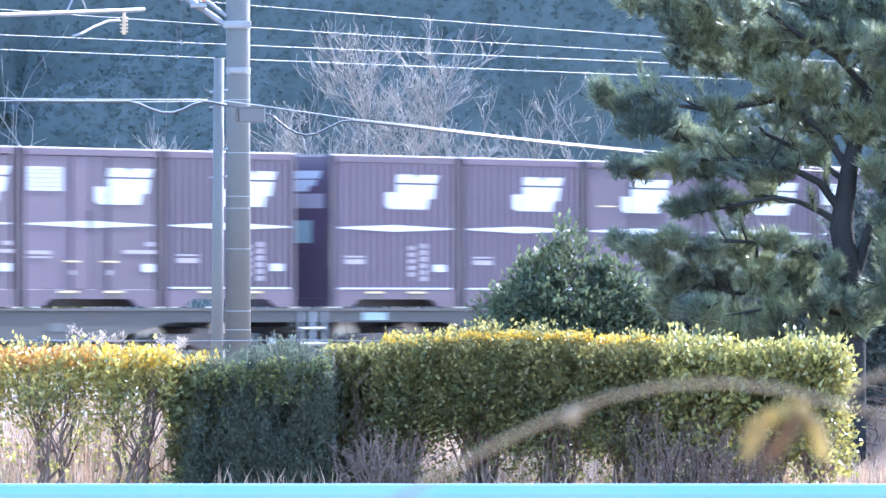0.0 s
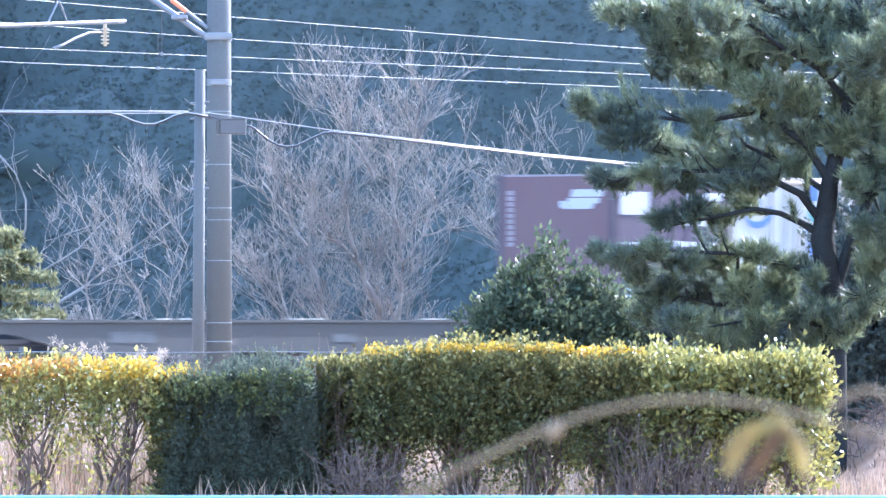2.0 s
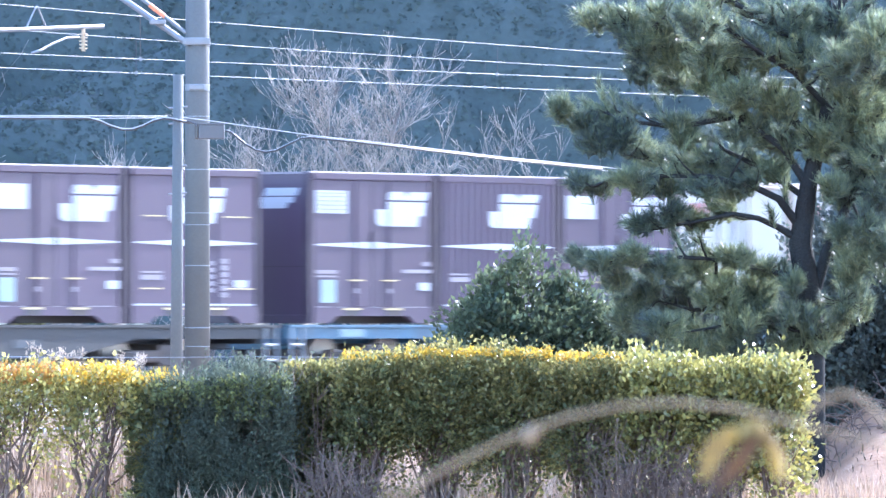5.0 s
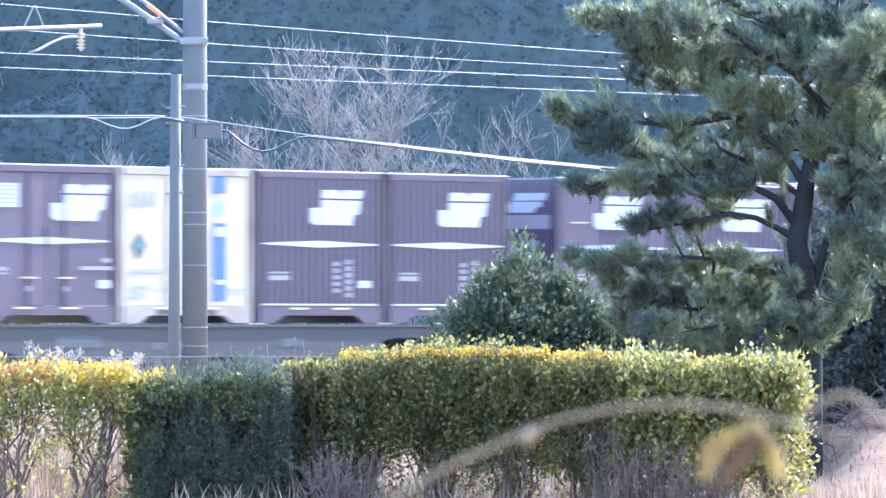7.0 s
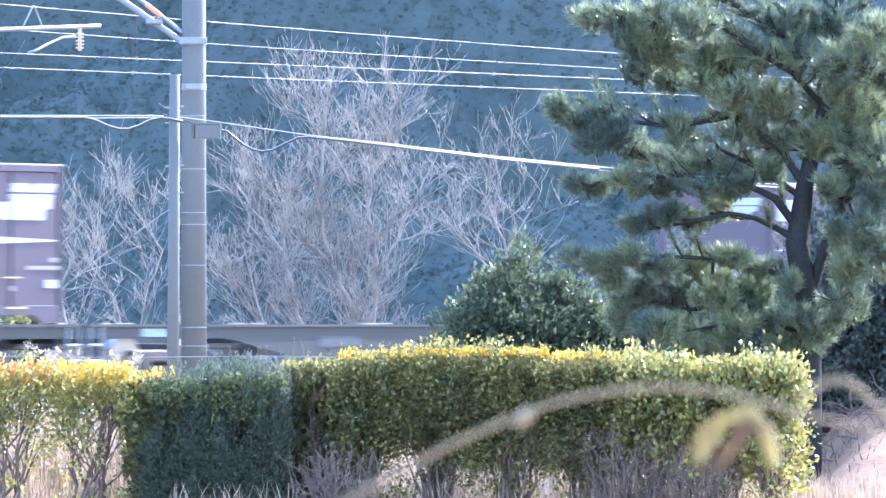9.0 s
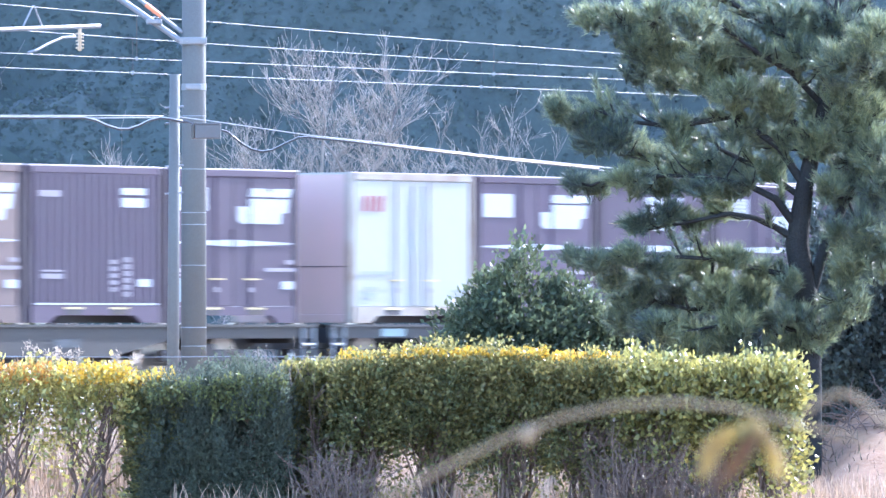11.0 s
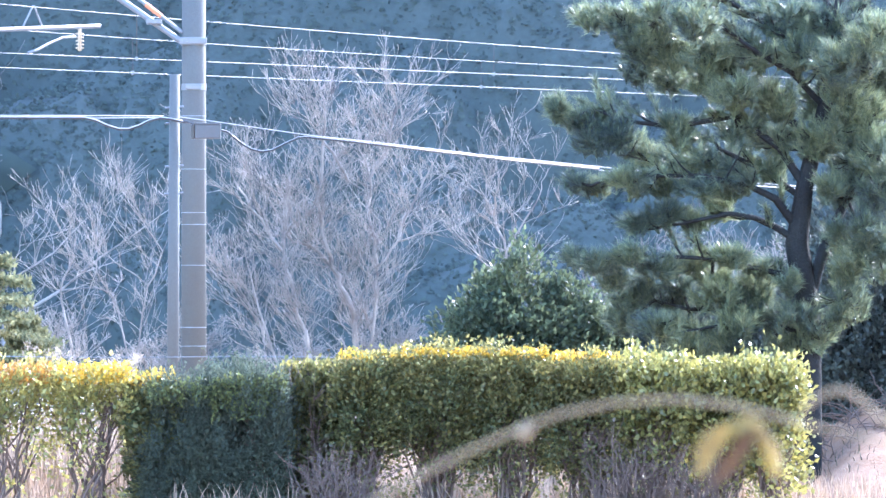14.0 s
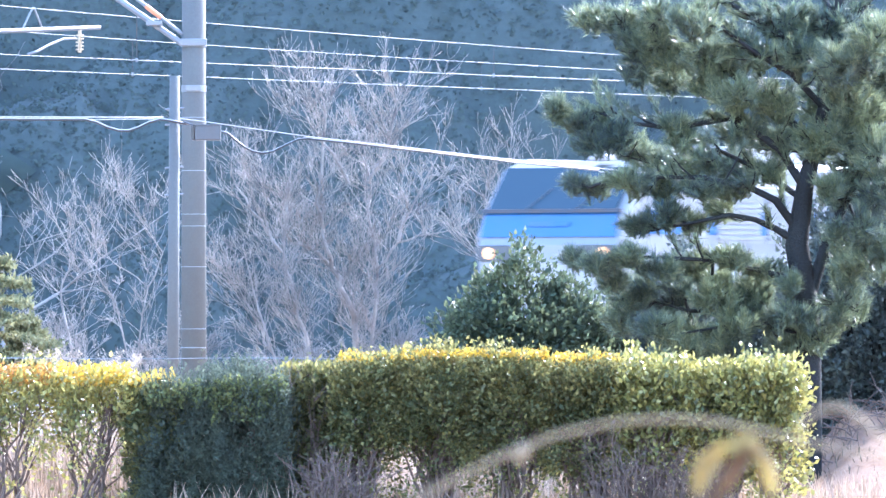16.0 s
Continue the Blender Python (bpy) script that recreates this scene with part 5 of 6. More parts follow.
def earth_bank():
    """A low grassy bank beyond the end of the hedge, between pine and bushes."""
    xs, ys = np.arange(2.7, 7.6, 0.16), np.arange(71.2, 78.3, 0.16)

    def rise(x, y):
        side = min(max((x - 2.8) / 0.9, 0), 1)
        front = min(max((y - 71.4) / 5.4, 0), 1) * min(max((78.2 - y) / 0.8, 0), 1)
        e = side * side * (3 - 2 * side) * front * front * (3 - 2 * front)
        return 0.80 * e + (0.05 * noise.noise((x * 2, y * 2, 1)) + 0.03 * noise.noise((x * 6, y * 6, 4))) * min(e * 4, 1) - 0.02
    v = [(x, y, rise(x, y)) for y in ys for x in xs]
    w = len(xs)
    f = [(r * w + c, r * w + c + 1, (r + 1) * w + c + 1, (r + 1) * w + c) for r in range(len(ys) - 1) for c in range(w - 1)]
    tagged(new("earth_bank", mesh_of("earth_bank", v, f, BANK, smooth=True)), "low straw-coloured earth bank beside a pine", "bank", kind="structure")
    rng = np.random.default_rng(19)
    P = np.stack([rng.uniform(2.9, 7.4, 1400), rng.uniform(71.6, 77.6, 1400), np.zeros(1400)], 1)
    P[:, 2] = [rise(x, y) - 0.01 for x, y, _ in P]
    blades("bank_grass", P, 0.10, 0.005, BRAMBLE, 20, "short trodden dry grass on a bank", 0.9)
    lines = []
    for k in range(140):
        x, y = rng.uniform(3.3, 5.2), rng.uniform(75.2, 76.8)
        p, d = Vector((x, y, rise(x, y) - 0.02)), Vector((rng.normal(-0.3, 0.7), rng.normal(0, 0.3), 0.6)).normalized()
        line = [(p, 0.007)]
        for i in range(5):
            d = (d + Vector((rng.normal(0, 0.25), rng.normal(0, 0.2), -0.16))).normalized()
            p = p + d * rng.uniform(0.05, 0.13)
            p.z = max(p.z, rise(p.x, p.y))
            line.append((p, 0.006 - 0.0008 * i))
        lines.append(line)
    tagged(tube_part("bramble_stems", lines, STEM, sides=5), "dark arching bramble stems on a dry bank", "brambles", kind="stuff")


earth_bank()


# ---------------------------------------------------------------- pine
def pine():
    rng = np.random.default_rng(5)
    foot = (3.180, 75.000, -0.001)
    thing = empty("pine_tree", pose(foot[0], 75, 0))
    o = Vector((foot[0], 75, 0))
    trunk = [(3.180, 75.000, -0.518), (3.175, 75.000, 0.062), (3.170, 75.000, 0.545), (3.131, 75.000, 1.221), (3.093, 75.000, 1.801), (3.025, 75.000, 2.236), (3.093, 75.000, 2.719), (3.199, 75.000, 3.154), (3.325, 75.000, 3.637), (3.383, 75.000, 4.121), (3.412, 75.000, 4.701), (3.460, 75.000, 5.570)]
    rad = (0.066, 0.064, 0.07, 0.105, 0.11, 0.10, 0.075, 0.065, 0.055, 0.045, 0.035, 0.012)
    tube_part("trunk", [[(Vector(p) - o, r) for p, r in zip(trunk, rad)]], BARK, thing, "dark forked pine trunk", sides=12)
    limbs = [(((3.112, 75.000, 1.705), (3.276, 75.000, 2.236), (3.460, 75.000, 2.623), (3.653, 75.000, 3.106), (3.895, 75.000, 3.734), (4.088, 75.000, 4.507)), 0.055, 0.7, 0.2),
             (((3.025, 75.000, 2.260), (2.841, 75.000, 2.371), (2.663, 75.000, 2.449), (2.445, 75.000, 2.487), (2.059, 75.000, 2.405), (1.672, 75.000, 2.333)), 0.035, 0.45, -0.3),
             (((3.035, 75.000, 2.357), (2.841, 75.000, 2.613), (2.638, 75.000, 2.710), (2.203, 75.000, 2.806), (1.769, 75.000, 2.806), (1.392, 75.000, 2.777)), 0.04, 0.65, -0.5),
             (((3.093, 75.000, 2.719), (2.880, 75.000, 3.048), (2.493, 75.000, 3.323), (1.962, 75.000, 3.227), (1.575, 75.000, 3.275), (1.285, 75.000, 3.372)), 0.04, 0.9, -0.2),
             (((3.170, 75.000, 3.058), (2.841, 75.000, 3.444), (2.348, 75.000, 3.782), (1.817, 75.000, 3.976), (1.503, 75.000, 4.169)), 0.04, 1.0, 0.2),
             (((3.315, 75.000, 3.589), (2.977, 75.000, 3.976), (2.493, 75.000, 4.266), (1.914, 75.000, 4.459), (1.720, 75.000, 4.604)), 0.035, 1.1, -0.4),
             (((3.093, 75.000, 1.850), (2.880, 75.000, 1.970), (2.300, 75.000, 2.101), (1.624, 75.000, 2.130), (1.406, 75.000, 2.115)), 0.03, 0.35, -0.6),
             (((3.112, 75.000, 1.560), (2.687, 75.000, 1.680), (2.107, 75.000, 1.666), (1.817, 75.000, 1.753)), 0.03, 0.5, 0.3),
             (((3.112, 75.000, 1.463), (2.783, 75.000, 1.560), (2.397, 75.000, 1.536), (1.962, 75.000, 1.463)), 0.025, 0.45, -0.3),
             (((3.325, 75.000, 3.637), (3.605, 75.000, 3.879), (4.040, 75.000, 4.121)), 0.03, 1.0, -0.4),
             (((3.199, 75.000, 3.154), (3.508, 75.000, 3.323), (3.991, 75.000, 3.468)), 0.03, 0.9, 0.3),
             (((3.460, 75.000, 2.623), (3.750, 75.000, 2.719), (4.136, 75.000, 2.768)), 0.03, 0.8, -0.3),
             (((3.383, 75.000, 4.121), (3.170, 75.000, 4.507), (2.687, 75.000, 4.797)), 0.03, 1.0, 0.4),
             (((3.267, 75.000, 3.396), (2.977, 75.000, 3.686), (2.638, 75.000, 3.879), (2.300, 75.000, 4.121), (2.107, 75.000, 4.411)), 0.03, 1.0, -0.8),
             (((3.073, 75.000, 2.623), (2.735, 75.000, 2.864), (2.348, 75.000, 3.058), (1.914, 75.000, 2.913), (1.527, 75.000, 3.009)), 0.03, 0.8, 0.7),
             (((3.339, 75.000, 3.734), (3.460, 75.000, 4.072), (3.653, 75.000, 4.314), (3.846, 75.000, 4.507)), 0.03, 0.9, 0.7)]
    twigs, tips, dirs = [], [], []
    limb_parts = []
    for pts, r, dense, lean in limbs:
        pts = [Vector(p) - o for p in pts]
        n = len(pts)
        pts = [p + Vector((0, lean * (i / (n - 1)) * 0.9, 0)) for i, p in enumerate(pts)]
        limb_parts.append([(p, r * (1 - 0.75 * i / (n - 1))) for i, p in enumerate(pts)])
        for i in range(n - 1):
            a, b = pts[i], pts[i + 1]
            length = (b - a).length
            start = 0.55 if i == 0 else 0.0
            for _ in range(int(length * 16 * dense)):
                k = rng.uniform(start, 1)
                if i == 0 and rng.random() < 0.5:
                    continue
                p = a.lerp(b, k)
                w = ((b - a).normalized() * 0.7 + Vector((rng.normal(0, 0.5), rng.normal(0, 0.8), rng.normal(0.18, 0.42)))).normalized()
                L = rng.uniform(0.12, 0.34) * (1.0 if i else 0.7)
                e = p + w * L + Vector((0, 0, 0.05))
                twigs.append([(p, 0.010), (p.lerp(e, 0.5) - Vector((0, 0, 0.02)), 0.008), (e, 0.004)])
                for q in (1.0, 0.72, 0.45):
                    if q == 1.0 or rng.random() < 0.7:
                        tips.append(p.lerp(e, q))
                        dirs.append((w + Vector((rng.normal(0, 0.35), rng.normal(0, 0.35), 0.25 + rng.normal(0, 0.2)))).normalized())
        tips.append(pts[-1])
        dirs.append((pts[-1] - pts[-2]).normalized())
    # clumps of needle tufts: across, height, half width, half height
    top = ((1.29, 4.19, 0.22, 0.14), (1.55, 4.12, 0.24, 0.17), (1.84, 4.17, 0.27, 0.19), (2.13, 4.12, 0.22, 0.17), (1.67, 3.90, 0.19, 0.14), (1.94, 3.88, 0.24, 0.18), (1.67, 3.73, 0.15, 0.10), (2.23, 3.86, 0.24, 0.19), (1.96, 3.66, 0.22, 0.11), (2.45, 3.95, 0.27, 0.17), (2.28, 3.64, 0.24, 0.14), (2.93, 4.15, 0.29, 0.17), (3.27, 4.17, 0.29, 0.18), (3.60, 4.12, 0.24, 0.22), (2.71, 3.86, 0.27, 0.18), (3.07, 3.86, 0.29, 0.19), (3.46, 3.78, 0.29, 0.22), (3.73, 3.64, 0.19, 0.29))
    left = ((0.97, 3.40, 0.10, 0.11), (1.16, 3.29, 0.17, 0.12), (1.36, 3.32, 0.14, 0.09), (1.45, 3.18, 0.20, 0.14), (1.26, 3.10, 0.17, 0.10), (1.67, 3.08, 0.20, 0.13), (1.96, 3.28, 0.14, 0.07), (2.03, 3.16, 0.19, 0.11), (1.89, 2.94, 0.24, 0.12), (1.12, 2.76, 0.10, 0.07), (1.31, 2.73, 0.19, 0.08), (1.58, 2.78, 0.22, 0.11), (1.84, 2.75, 0.24, 0.10), (2.18, 2.94, 0.22, 0.13), (2.16, 2.72, 0.22, 0.09))
    middle = ((2.49, 3.52, 0.24, 0.15), (2.54, 3.23, 0.24, 0.17), (2.86, 3.45, 0.27, 0.19), (2.83, 3.13, 0.27, 0.17), (3.22, 3.45, 0.29, 0.22), (3.17, 3.11, 0.22, 0.17), (3.58, 3.28, 0.29, 0.24), (2.49, 2.94, 0.24, 0.14), (3.51, 2.94, 0.31, 0.22), (2.78, 2.87, 0.19, 0.10), (2.45, 2.72, 0.22, 0.08), (3.73, 2.67, 0.22, 0.27), (3.41, 2.70, 0.14, 0.17))
    lower = ((1.65, 2.41, 0.15, 0.07), (1.89, 2.49, 0.19, 0.10), (2.13, 2.43, 0.17, 0.09), (2.37, 2.54, 0.14, 0.08), (1.12, 2.13, 0.14, 0.08), (1.31, 2.08, 0.16, 0.09), (1.58, 2.14, 0.17, 0.10), (1.82, 2.04, 0.20, 0.11), (2.13, 2.08, 0.22, 0.11), (2.45, 2.13, 0.17, 0.09), (2.71, 2.04, 0.19, 0.08), (2.66, 1.86, 0.20, 0.11), (1.62, 1.80, 0.19, 0.13), (1.96, 1.78, 0.23, 0.14), (2.32, 1.80, 0.22, 0.14), (1.82, 1.54, 0.22, 0.14), (2.16, 1.51, 0.23, 0.14), (2.49, 1.56, 0.23, 0.14), (2.83, 1.61, 0.19, 0.14), (2.95, 1.90, 0.12, 0.10))
    dense_foot = ((1.45, 1.95, 0.17, 0.11), (1.72, 1.90, 0.19, 0.12), (2.06, 1.90, 0.19, 0.12), (2.30, 1.95, 0.19, 0.11), (1.53, 1.61, 0.22, 0.14), (2.64, 1.68, 0.22, 0.14), (2.95, 1.61, 0.22, 0.14), (2.98, 1.37, 0.24, 0.14), (2.49, 1.37, 0.27, 0.13), (2.06, 1.34, 0.27, 0.12), (3.17, 1.51, 0.19, 0.19))
    right_side = ((3.31, 4.12, 0.24, 0.19), (3.34, 3.78, 0.22, 0.19), (3.46, 3.49, 0.24, 0.22), (3.36, 3.20, 0.22, 0.17), (3.65, 3.98, 0.22, 0.24), (3.29, 2.72, 0.14, 0.12), (3.68, 3.01, 0.22, 0.24), (3.58, 2.38, 0.17, 0.19), (3.46, 2.09, 0.19, 0.19), (3.70, 2.14, 0.19, 0.24), (3.41, 1.75, 0.22, 0.22), (3.34, 2.33, 0.09, 0.11))
    nodes = [p for line in limb_parts for p, _ in line[1:]]
    for x, z, rx, rz in top + left + middle + lower + dense_foot + right_side:
        near = min(nodes, key=lambda q: (q.x - x + o.x) ** 2 + (q.z - z) ** 2)
        c = Vector((x - o.x, near.y + rng.normal(0, 0.16) - (0.35 if (x, z, rx, rz) in right_side else 0.0), z))
        bend = near.lerp(c, 0.5) - Vector((0, 0, 0.05))
        twigs.append([(near, 0.016), (bend, 0.013), (c, 0.008)])
        for _ in range(int(26 + 620 * rx * rz)):
            v = Vector((rng.normal(), rng.normal(), rng.normal())).normalized() * rng.random() ** 0.42
            p = c + Vector((v.x * rx, v.y * rx * 1.1, v.z * rz))
            tips.append(p)
            dirs.append((Vector((v.x * 0.7, v.y * 0.7, v.z * 0.3 + 0.55)) + Vector((rng.normal(-0.12, 0.3), rng.normal(0, 0.3), rng.normal(0, 0.2)))).normalized())
            if rng.random() < 0.35:
                twigs.append([(c.lerp(p, 0.15), 0.006), (c.lerp(p, 0.6) - Vector((0, 0, 0.02)), 0.005), (p, 0.004)])
    for line in limb_parts:
        tube_part("limb", [line], BARK, thing, sides=8)
    tagged(tube_part("twig_work", twigs, BARK, thing, sides=4), kind="stuff")
    # needles: 58 to a tuft, brushed forwards along the shoot
    m = 58
    T, W = np.array([tuple(t) for t in tips]), np.array([tuple(t) for t in dirs])
    n = len(T)
    base = np.repeat(T, m, 0) - np.repeat(W, m, 0) * rng.uniform(0, 0.12, (n * m, 1))
    ax = np.repeat(W, m, 0) * 0.95 + rng.normal(size=(n * m, 3)) * 0.42 + np.array([0, 0, 0.10])
    ax /= np.linalg.norm(ax, axis=1)[:, None]
    L = rng.uniform(0.08, 0.135, (n * m, 1))
    side = np.cross(ax, rng.normal(size=(n * m, 3)))
    side /= np.linalg.norm(side, axis=1)[:, None]
    V = np.stack([base - side * 0.0036, base + side * 0.0036, base + ax * L], 1).reshape(-1, 3)
    F = np.arange(n * m * 3, dtype=np.int32)
    me = bpy.data.meshes.new("needles")
    me.vertices.add(len(V))
    me.vertices.foreach_set("co", V.ravel())
    me.loops.add(len(F))
    me.loops.foreach_set("vertex_index", F)
    me.polygons.add(n * m)
    me.polygons.foreach_set("loop_start", np.arange(0, len(F), 3, dtype=np.int32))
    me.materials.append(NEEDLE)
    me.update(calc_edges=True)
    ob = new("needles", me)
    ob.parent = thing
    ob["label"] = "long green pine needles in tufts"
    tagged(thing, "large pine with a forked dark trunk and tufted needles", "tree")


pine()


# ---------------------------------------------------------------- bare trees behind the tracks
def bare_tree(x, y, height, seed, lean=0.0, spread=0.62, r=0.07, levels=4, name="bare_tree", mat=None, z0=None, label="leafless pale-barked tree with fine twigs behind the tracks"):
    rng = np.random.default_rng(seed)
    thing = empty(name, pose(x, y, hill_height(x, y) if z0 is None else z0))
    lines = {0: [], 1: []}

    def grow(p, d, L, r, lv):
        seg = 4 if lv < 3 else 3
        pts = [(p, r)]
        for i in range(seg):
            d = (d + Vector((rng.normal(0, 0.23), rng.normal(0, 0.2), rng.normal(0.03, 0.14)))).normalized()
            pts.append((pts[-1][0] + d * L / seg, max(r * (1 - 0.45 * (i + 1) / seg), 0.0050)))
        lines[0 if lv < 2 else 1].append(pts)
        if lv >= levels:
            return
        kids = (4 if lv < 2 else 3 if rng.random() < 0.8 else 2)
        for k in range(kids):
            i = seg if k == 0 else int(rng.integers(1, seg + 1))
            a, ra = pts[i]
            s = spread * (0.55 if k == 0 else 1.0)
            dd = (d + Vector((rng.normal(0, s), rng.normal(0, s), rng.normal(0.12, s * 0.5)))).normalized()
            grow(a, dd, L * rng.uniform(0.58, 0.85), ra * (0.86 if k == 0 else 0.66), lv + 1)

    for k in range(int(rng.integers(2, 4))):
        grow(Vector((rng.normal(0, 0.15), rng.normal(0, 0.15), -0.1)), Vector((lean + rng.normal(0, 0.3), rng.normal(0, 0.2), 1)).normalized(), height * 0.31, r, 0)
    tube_part("trunk", lines[0], mat or TWIG, thing, sides=6)
    tagged(tube_part("branch_crown", lines[1], mat or TWIG, thing, sides=3), kind="stuff")
    tagged(thing, label, "tree", "bare trees behind the tracks")


def limbed_tree(y, limbs, seed, r, label, twig=1.0, tall=1.0):
    """A leafless tree whose main limbs are led along the lines given (across, height); finer wood grows from them by rule."""
    rng = np.random.default_rng(seed)
    x0 = limbs[0][0][0]
    o = Vector((x0, y, hill_height(x0, y)))
    thing = empty("bare_tree", Matrix.Translation(o))
    fine = []

    def sprout(p, d, L, r, lv):
        pts = [(p, r)]
        for i in range(4):
            d = (d + Vector((rng.normal(0, 0.16), rng.normal(0, 0.15), rng.normal(0.07, 0.10)))).normalized()
            pts.append((pts[-1][0] + d * L / 4, max(r * (1 - 0.18 * (i + 1)), 0.0043)))
        fine.append(pts)
        if lv < 2:
            for k in range(int(rng.integers(3, 6))):
                a, ra = pts[int(rng.integers(1, 5))]
                dd = (d + Vector((rng.normal(0, 0.55), rng.normal(0, 0.5), rng.normal(0.15, 0.3)))).normalized()
                sprout(a, dd, L * rng.uniform(0.45, 0.75), ra * 0.75, lv + 1)

    for n, line in enumerate(limbs):
        depth = rng.normal(0, 0.5)
        pts = [Vector((x, y + depth * i / len(line), z * tall)) - o for i, (x, z) in enumerate(line)]
        if n == 0 or line[0][1] < 0.6:
            pts[0].z = -0.15
        m = len(pts)
        thick = r if n == 0 else r * 0.62
        smooth = []
        for i in range(m - 1):
            for k in range(3):
                q = pts[i].lerp(pts[i + 1], k / 3) + Vector((rng.normal(0, 0.025), rng.normal(0, 0.03), 0)) * (i + k > 0)
                smooth.append((q, thick * (1 - 0.82 * (i + k / 3) / (m - 1))))
        smooth.append((pts[-1], thick * 0.15))
        tube_part("limb" if n else "trunk", [smooth], TWIG, thing, sides=7)
        for i in range(2, len(smooth)):
            (a, ra), (b, _) = smooth[i - 1], smooth[i]
            w = (b - a).normalized()
            for _ in range(int(rng.poisson((b - a).length * 9.0 * twig))):
                d = (w * 0.4 + Vector((rng.normal(0, 0.75), rng.normal(0, 0.5), 0.40 + rng.normal(0, 0.3)))).normalized()
                sprout(a.lerp(b, rng.random()), d, rng.uniform(0.55, 1.5) * (1 - 0.5 * i / len(smooth)), min(max(ra * 0.45, 0.007), 0.012), 0)
    tagged(tube_part("branch_crown", fine, TWIG, thing, sides=3), kind="stuff")
    tagged(thing, label, "tree", "bare trees behind the tracks")


limbed_tree(158, (((-1.47, 0.25), (-1.63, 1.75), (-1.76, 2.15), (-1.97, 2.63), (-2.18, 3.25), (-2.25, 3.87), (-2.18, 4.70), (-2.17, 5.59), (-2.36, 6.31)), ((-1.97, 2.63), (-2.32, 3.02), (-2.69, 3.12), (-3.09, 3.71), (-3.35, 4.42)), ((-1.47, 0.35), (-1.21, 2.15), (-1.18, 2.63), (-0.80, 3.12), (-0.46, 3.25), (0.02, 3.32)), ((-1.18, 2.63), (-1.31, 3.51), (-1.35, 4.22), (-1.56, 5.18), (-1.63, 5.85)), ((-1.35, 4.22), (-0.96, 4.93), (-0.86, 5.65), (-0.94, 6.10)), ((-1.70, 4.22), (-1.97, 4.77), (-2.43, 5.34), (-2.69, 5.85)), ((-0.80, 3.12), (-0.45, 4.02), (-0.09, 4.73))), 101, 0.060, "tall leafless pale-barked tree with upswept twigs behind the tracks", 1.15, 0.97)
limbed_tree(157.5, (((-2.28, 0.25), (-2.45, 1.08), (-2.66, 2.02), (-2.90, 2.85), (-2.84, 3.51), (-2.59, 4.32)), ((-2.59, 0.35), (-3.07, 1.05), (-3.35, 1.60), (-3.70, 2.22), (-4.24, 2.85)), ((-2.90, 2.85), (-3.30, 3.41), (-3.71, 4.02), (-3.91, 4.73)), ((-3.07, 1.05), (-3.40, 2.08), (-3.60, 3.00))), 102, 0.052, "leafless pale-barked tree leaning over the track side", 1.1)
limbed_tree(159, (((1.50, 0.34), (1.24, 2.29), (1.13, 3.13), (0.92, 3.89), (0.72, 4.31), (0.23, 4.72)), ((1.13, 3.13), (1.50, 3.83), (1.80, 4.44), (1.91, 4.85)), ((0.92, 3.89), (0.98, 4.44), (1.19, 4.95)), ((1.24, 2.29), (0.68, 3.01), (0.37, 3.52))), 103, 0.036, "leafless pale-barked tree with a crooked trunk behind the tracks", 0.5, 0.9)
limbed_tree(160, (((-6.54, 0.23), (-6.84, 1.68), (-7.00, 2.50), (-6.74, 3.22), (-7.05, 3.94), (-7.31, 4.46)), ((-5.50, 0.23), (-6.02, 2.30), (-6.28, 2.91), (-6.33, 3.53), (-6.17, 4.36), (-5.97, 4.67)), ((-5.61, 0.85), (-5.38, 2.60), (-5.71, 2.91), (-6.23, 3.33), (-6.74, 3.84)), ((-5.38, 2.60), (-5.09, 3.33), (-5.61, 4.15), (-5.73, 4.46)), ((-7.46, 0.23), (-7.77, 2.09), (-7.82, 3.12), (-7.67, 3.84))), 104, 0.028, "thin leafless saplings with crossing pale branches", 0.55, 0.86)
for x, y, h, seed, lean, r in ((-2.9, 162, 2.4, 113, 0.1, 0.035), (0.6, 161, 2.3, 105, 0.15, 0.035), (2.2, 163, 2.6, 106, -0.1, 0.035), (-1.0, 161, 2.4, 114, 0.1, 0.035),
                               (-5.3, 161, 2.0, 107, 0.1, 0.03), (-4.5, 163, 2.2, 109, 0.0, 0.03), (-7.0, 162, 2.0, 116, 0.0, 0.03), (3.6, 162, 4.2, 111, 0.1, 0.05), (5.2, 164, 4.5, 112, 0.0, 0.05), (6.8, 163, 4.3, 115, 0.0, 0.05)):
    bare_tree(x, y, h, seed, lean, r=r, levels=5)
bare_tree(-8.6, 170, 9.0, 121, 0.05, r=0.05, levels=3, label="tall leafless tree on the wooded hill")


# ---------------------------------------------------------------- evergreens and the wooded hill
def conifer_points(rng, n, rx, h):
    t = rng.random(n) ** 0.8
    tier = np.floor(t * 9) / 9
    rad = (1 - tier) ** 0.65 * rx * (0.35 + 0.65 * rng.random(n) ** 0.5)
    a = rng.uniform(0, 2 * np.pi, n)
    rad = rad * (0.72 + 0.35 * np.sin(a * 3 + tier * 40))
    return np.stack([rad * np.cos(a), rad * np.sin(a), 0.15 * h + tier * h * 0.85 - rad * 0.15 + rng.normal(0, 0.04, n)], 1)


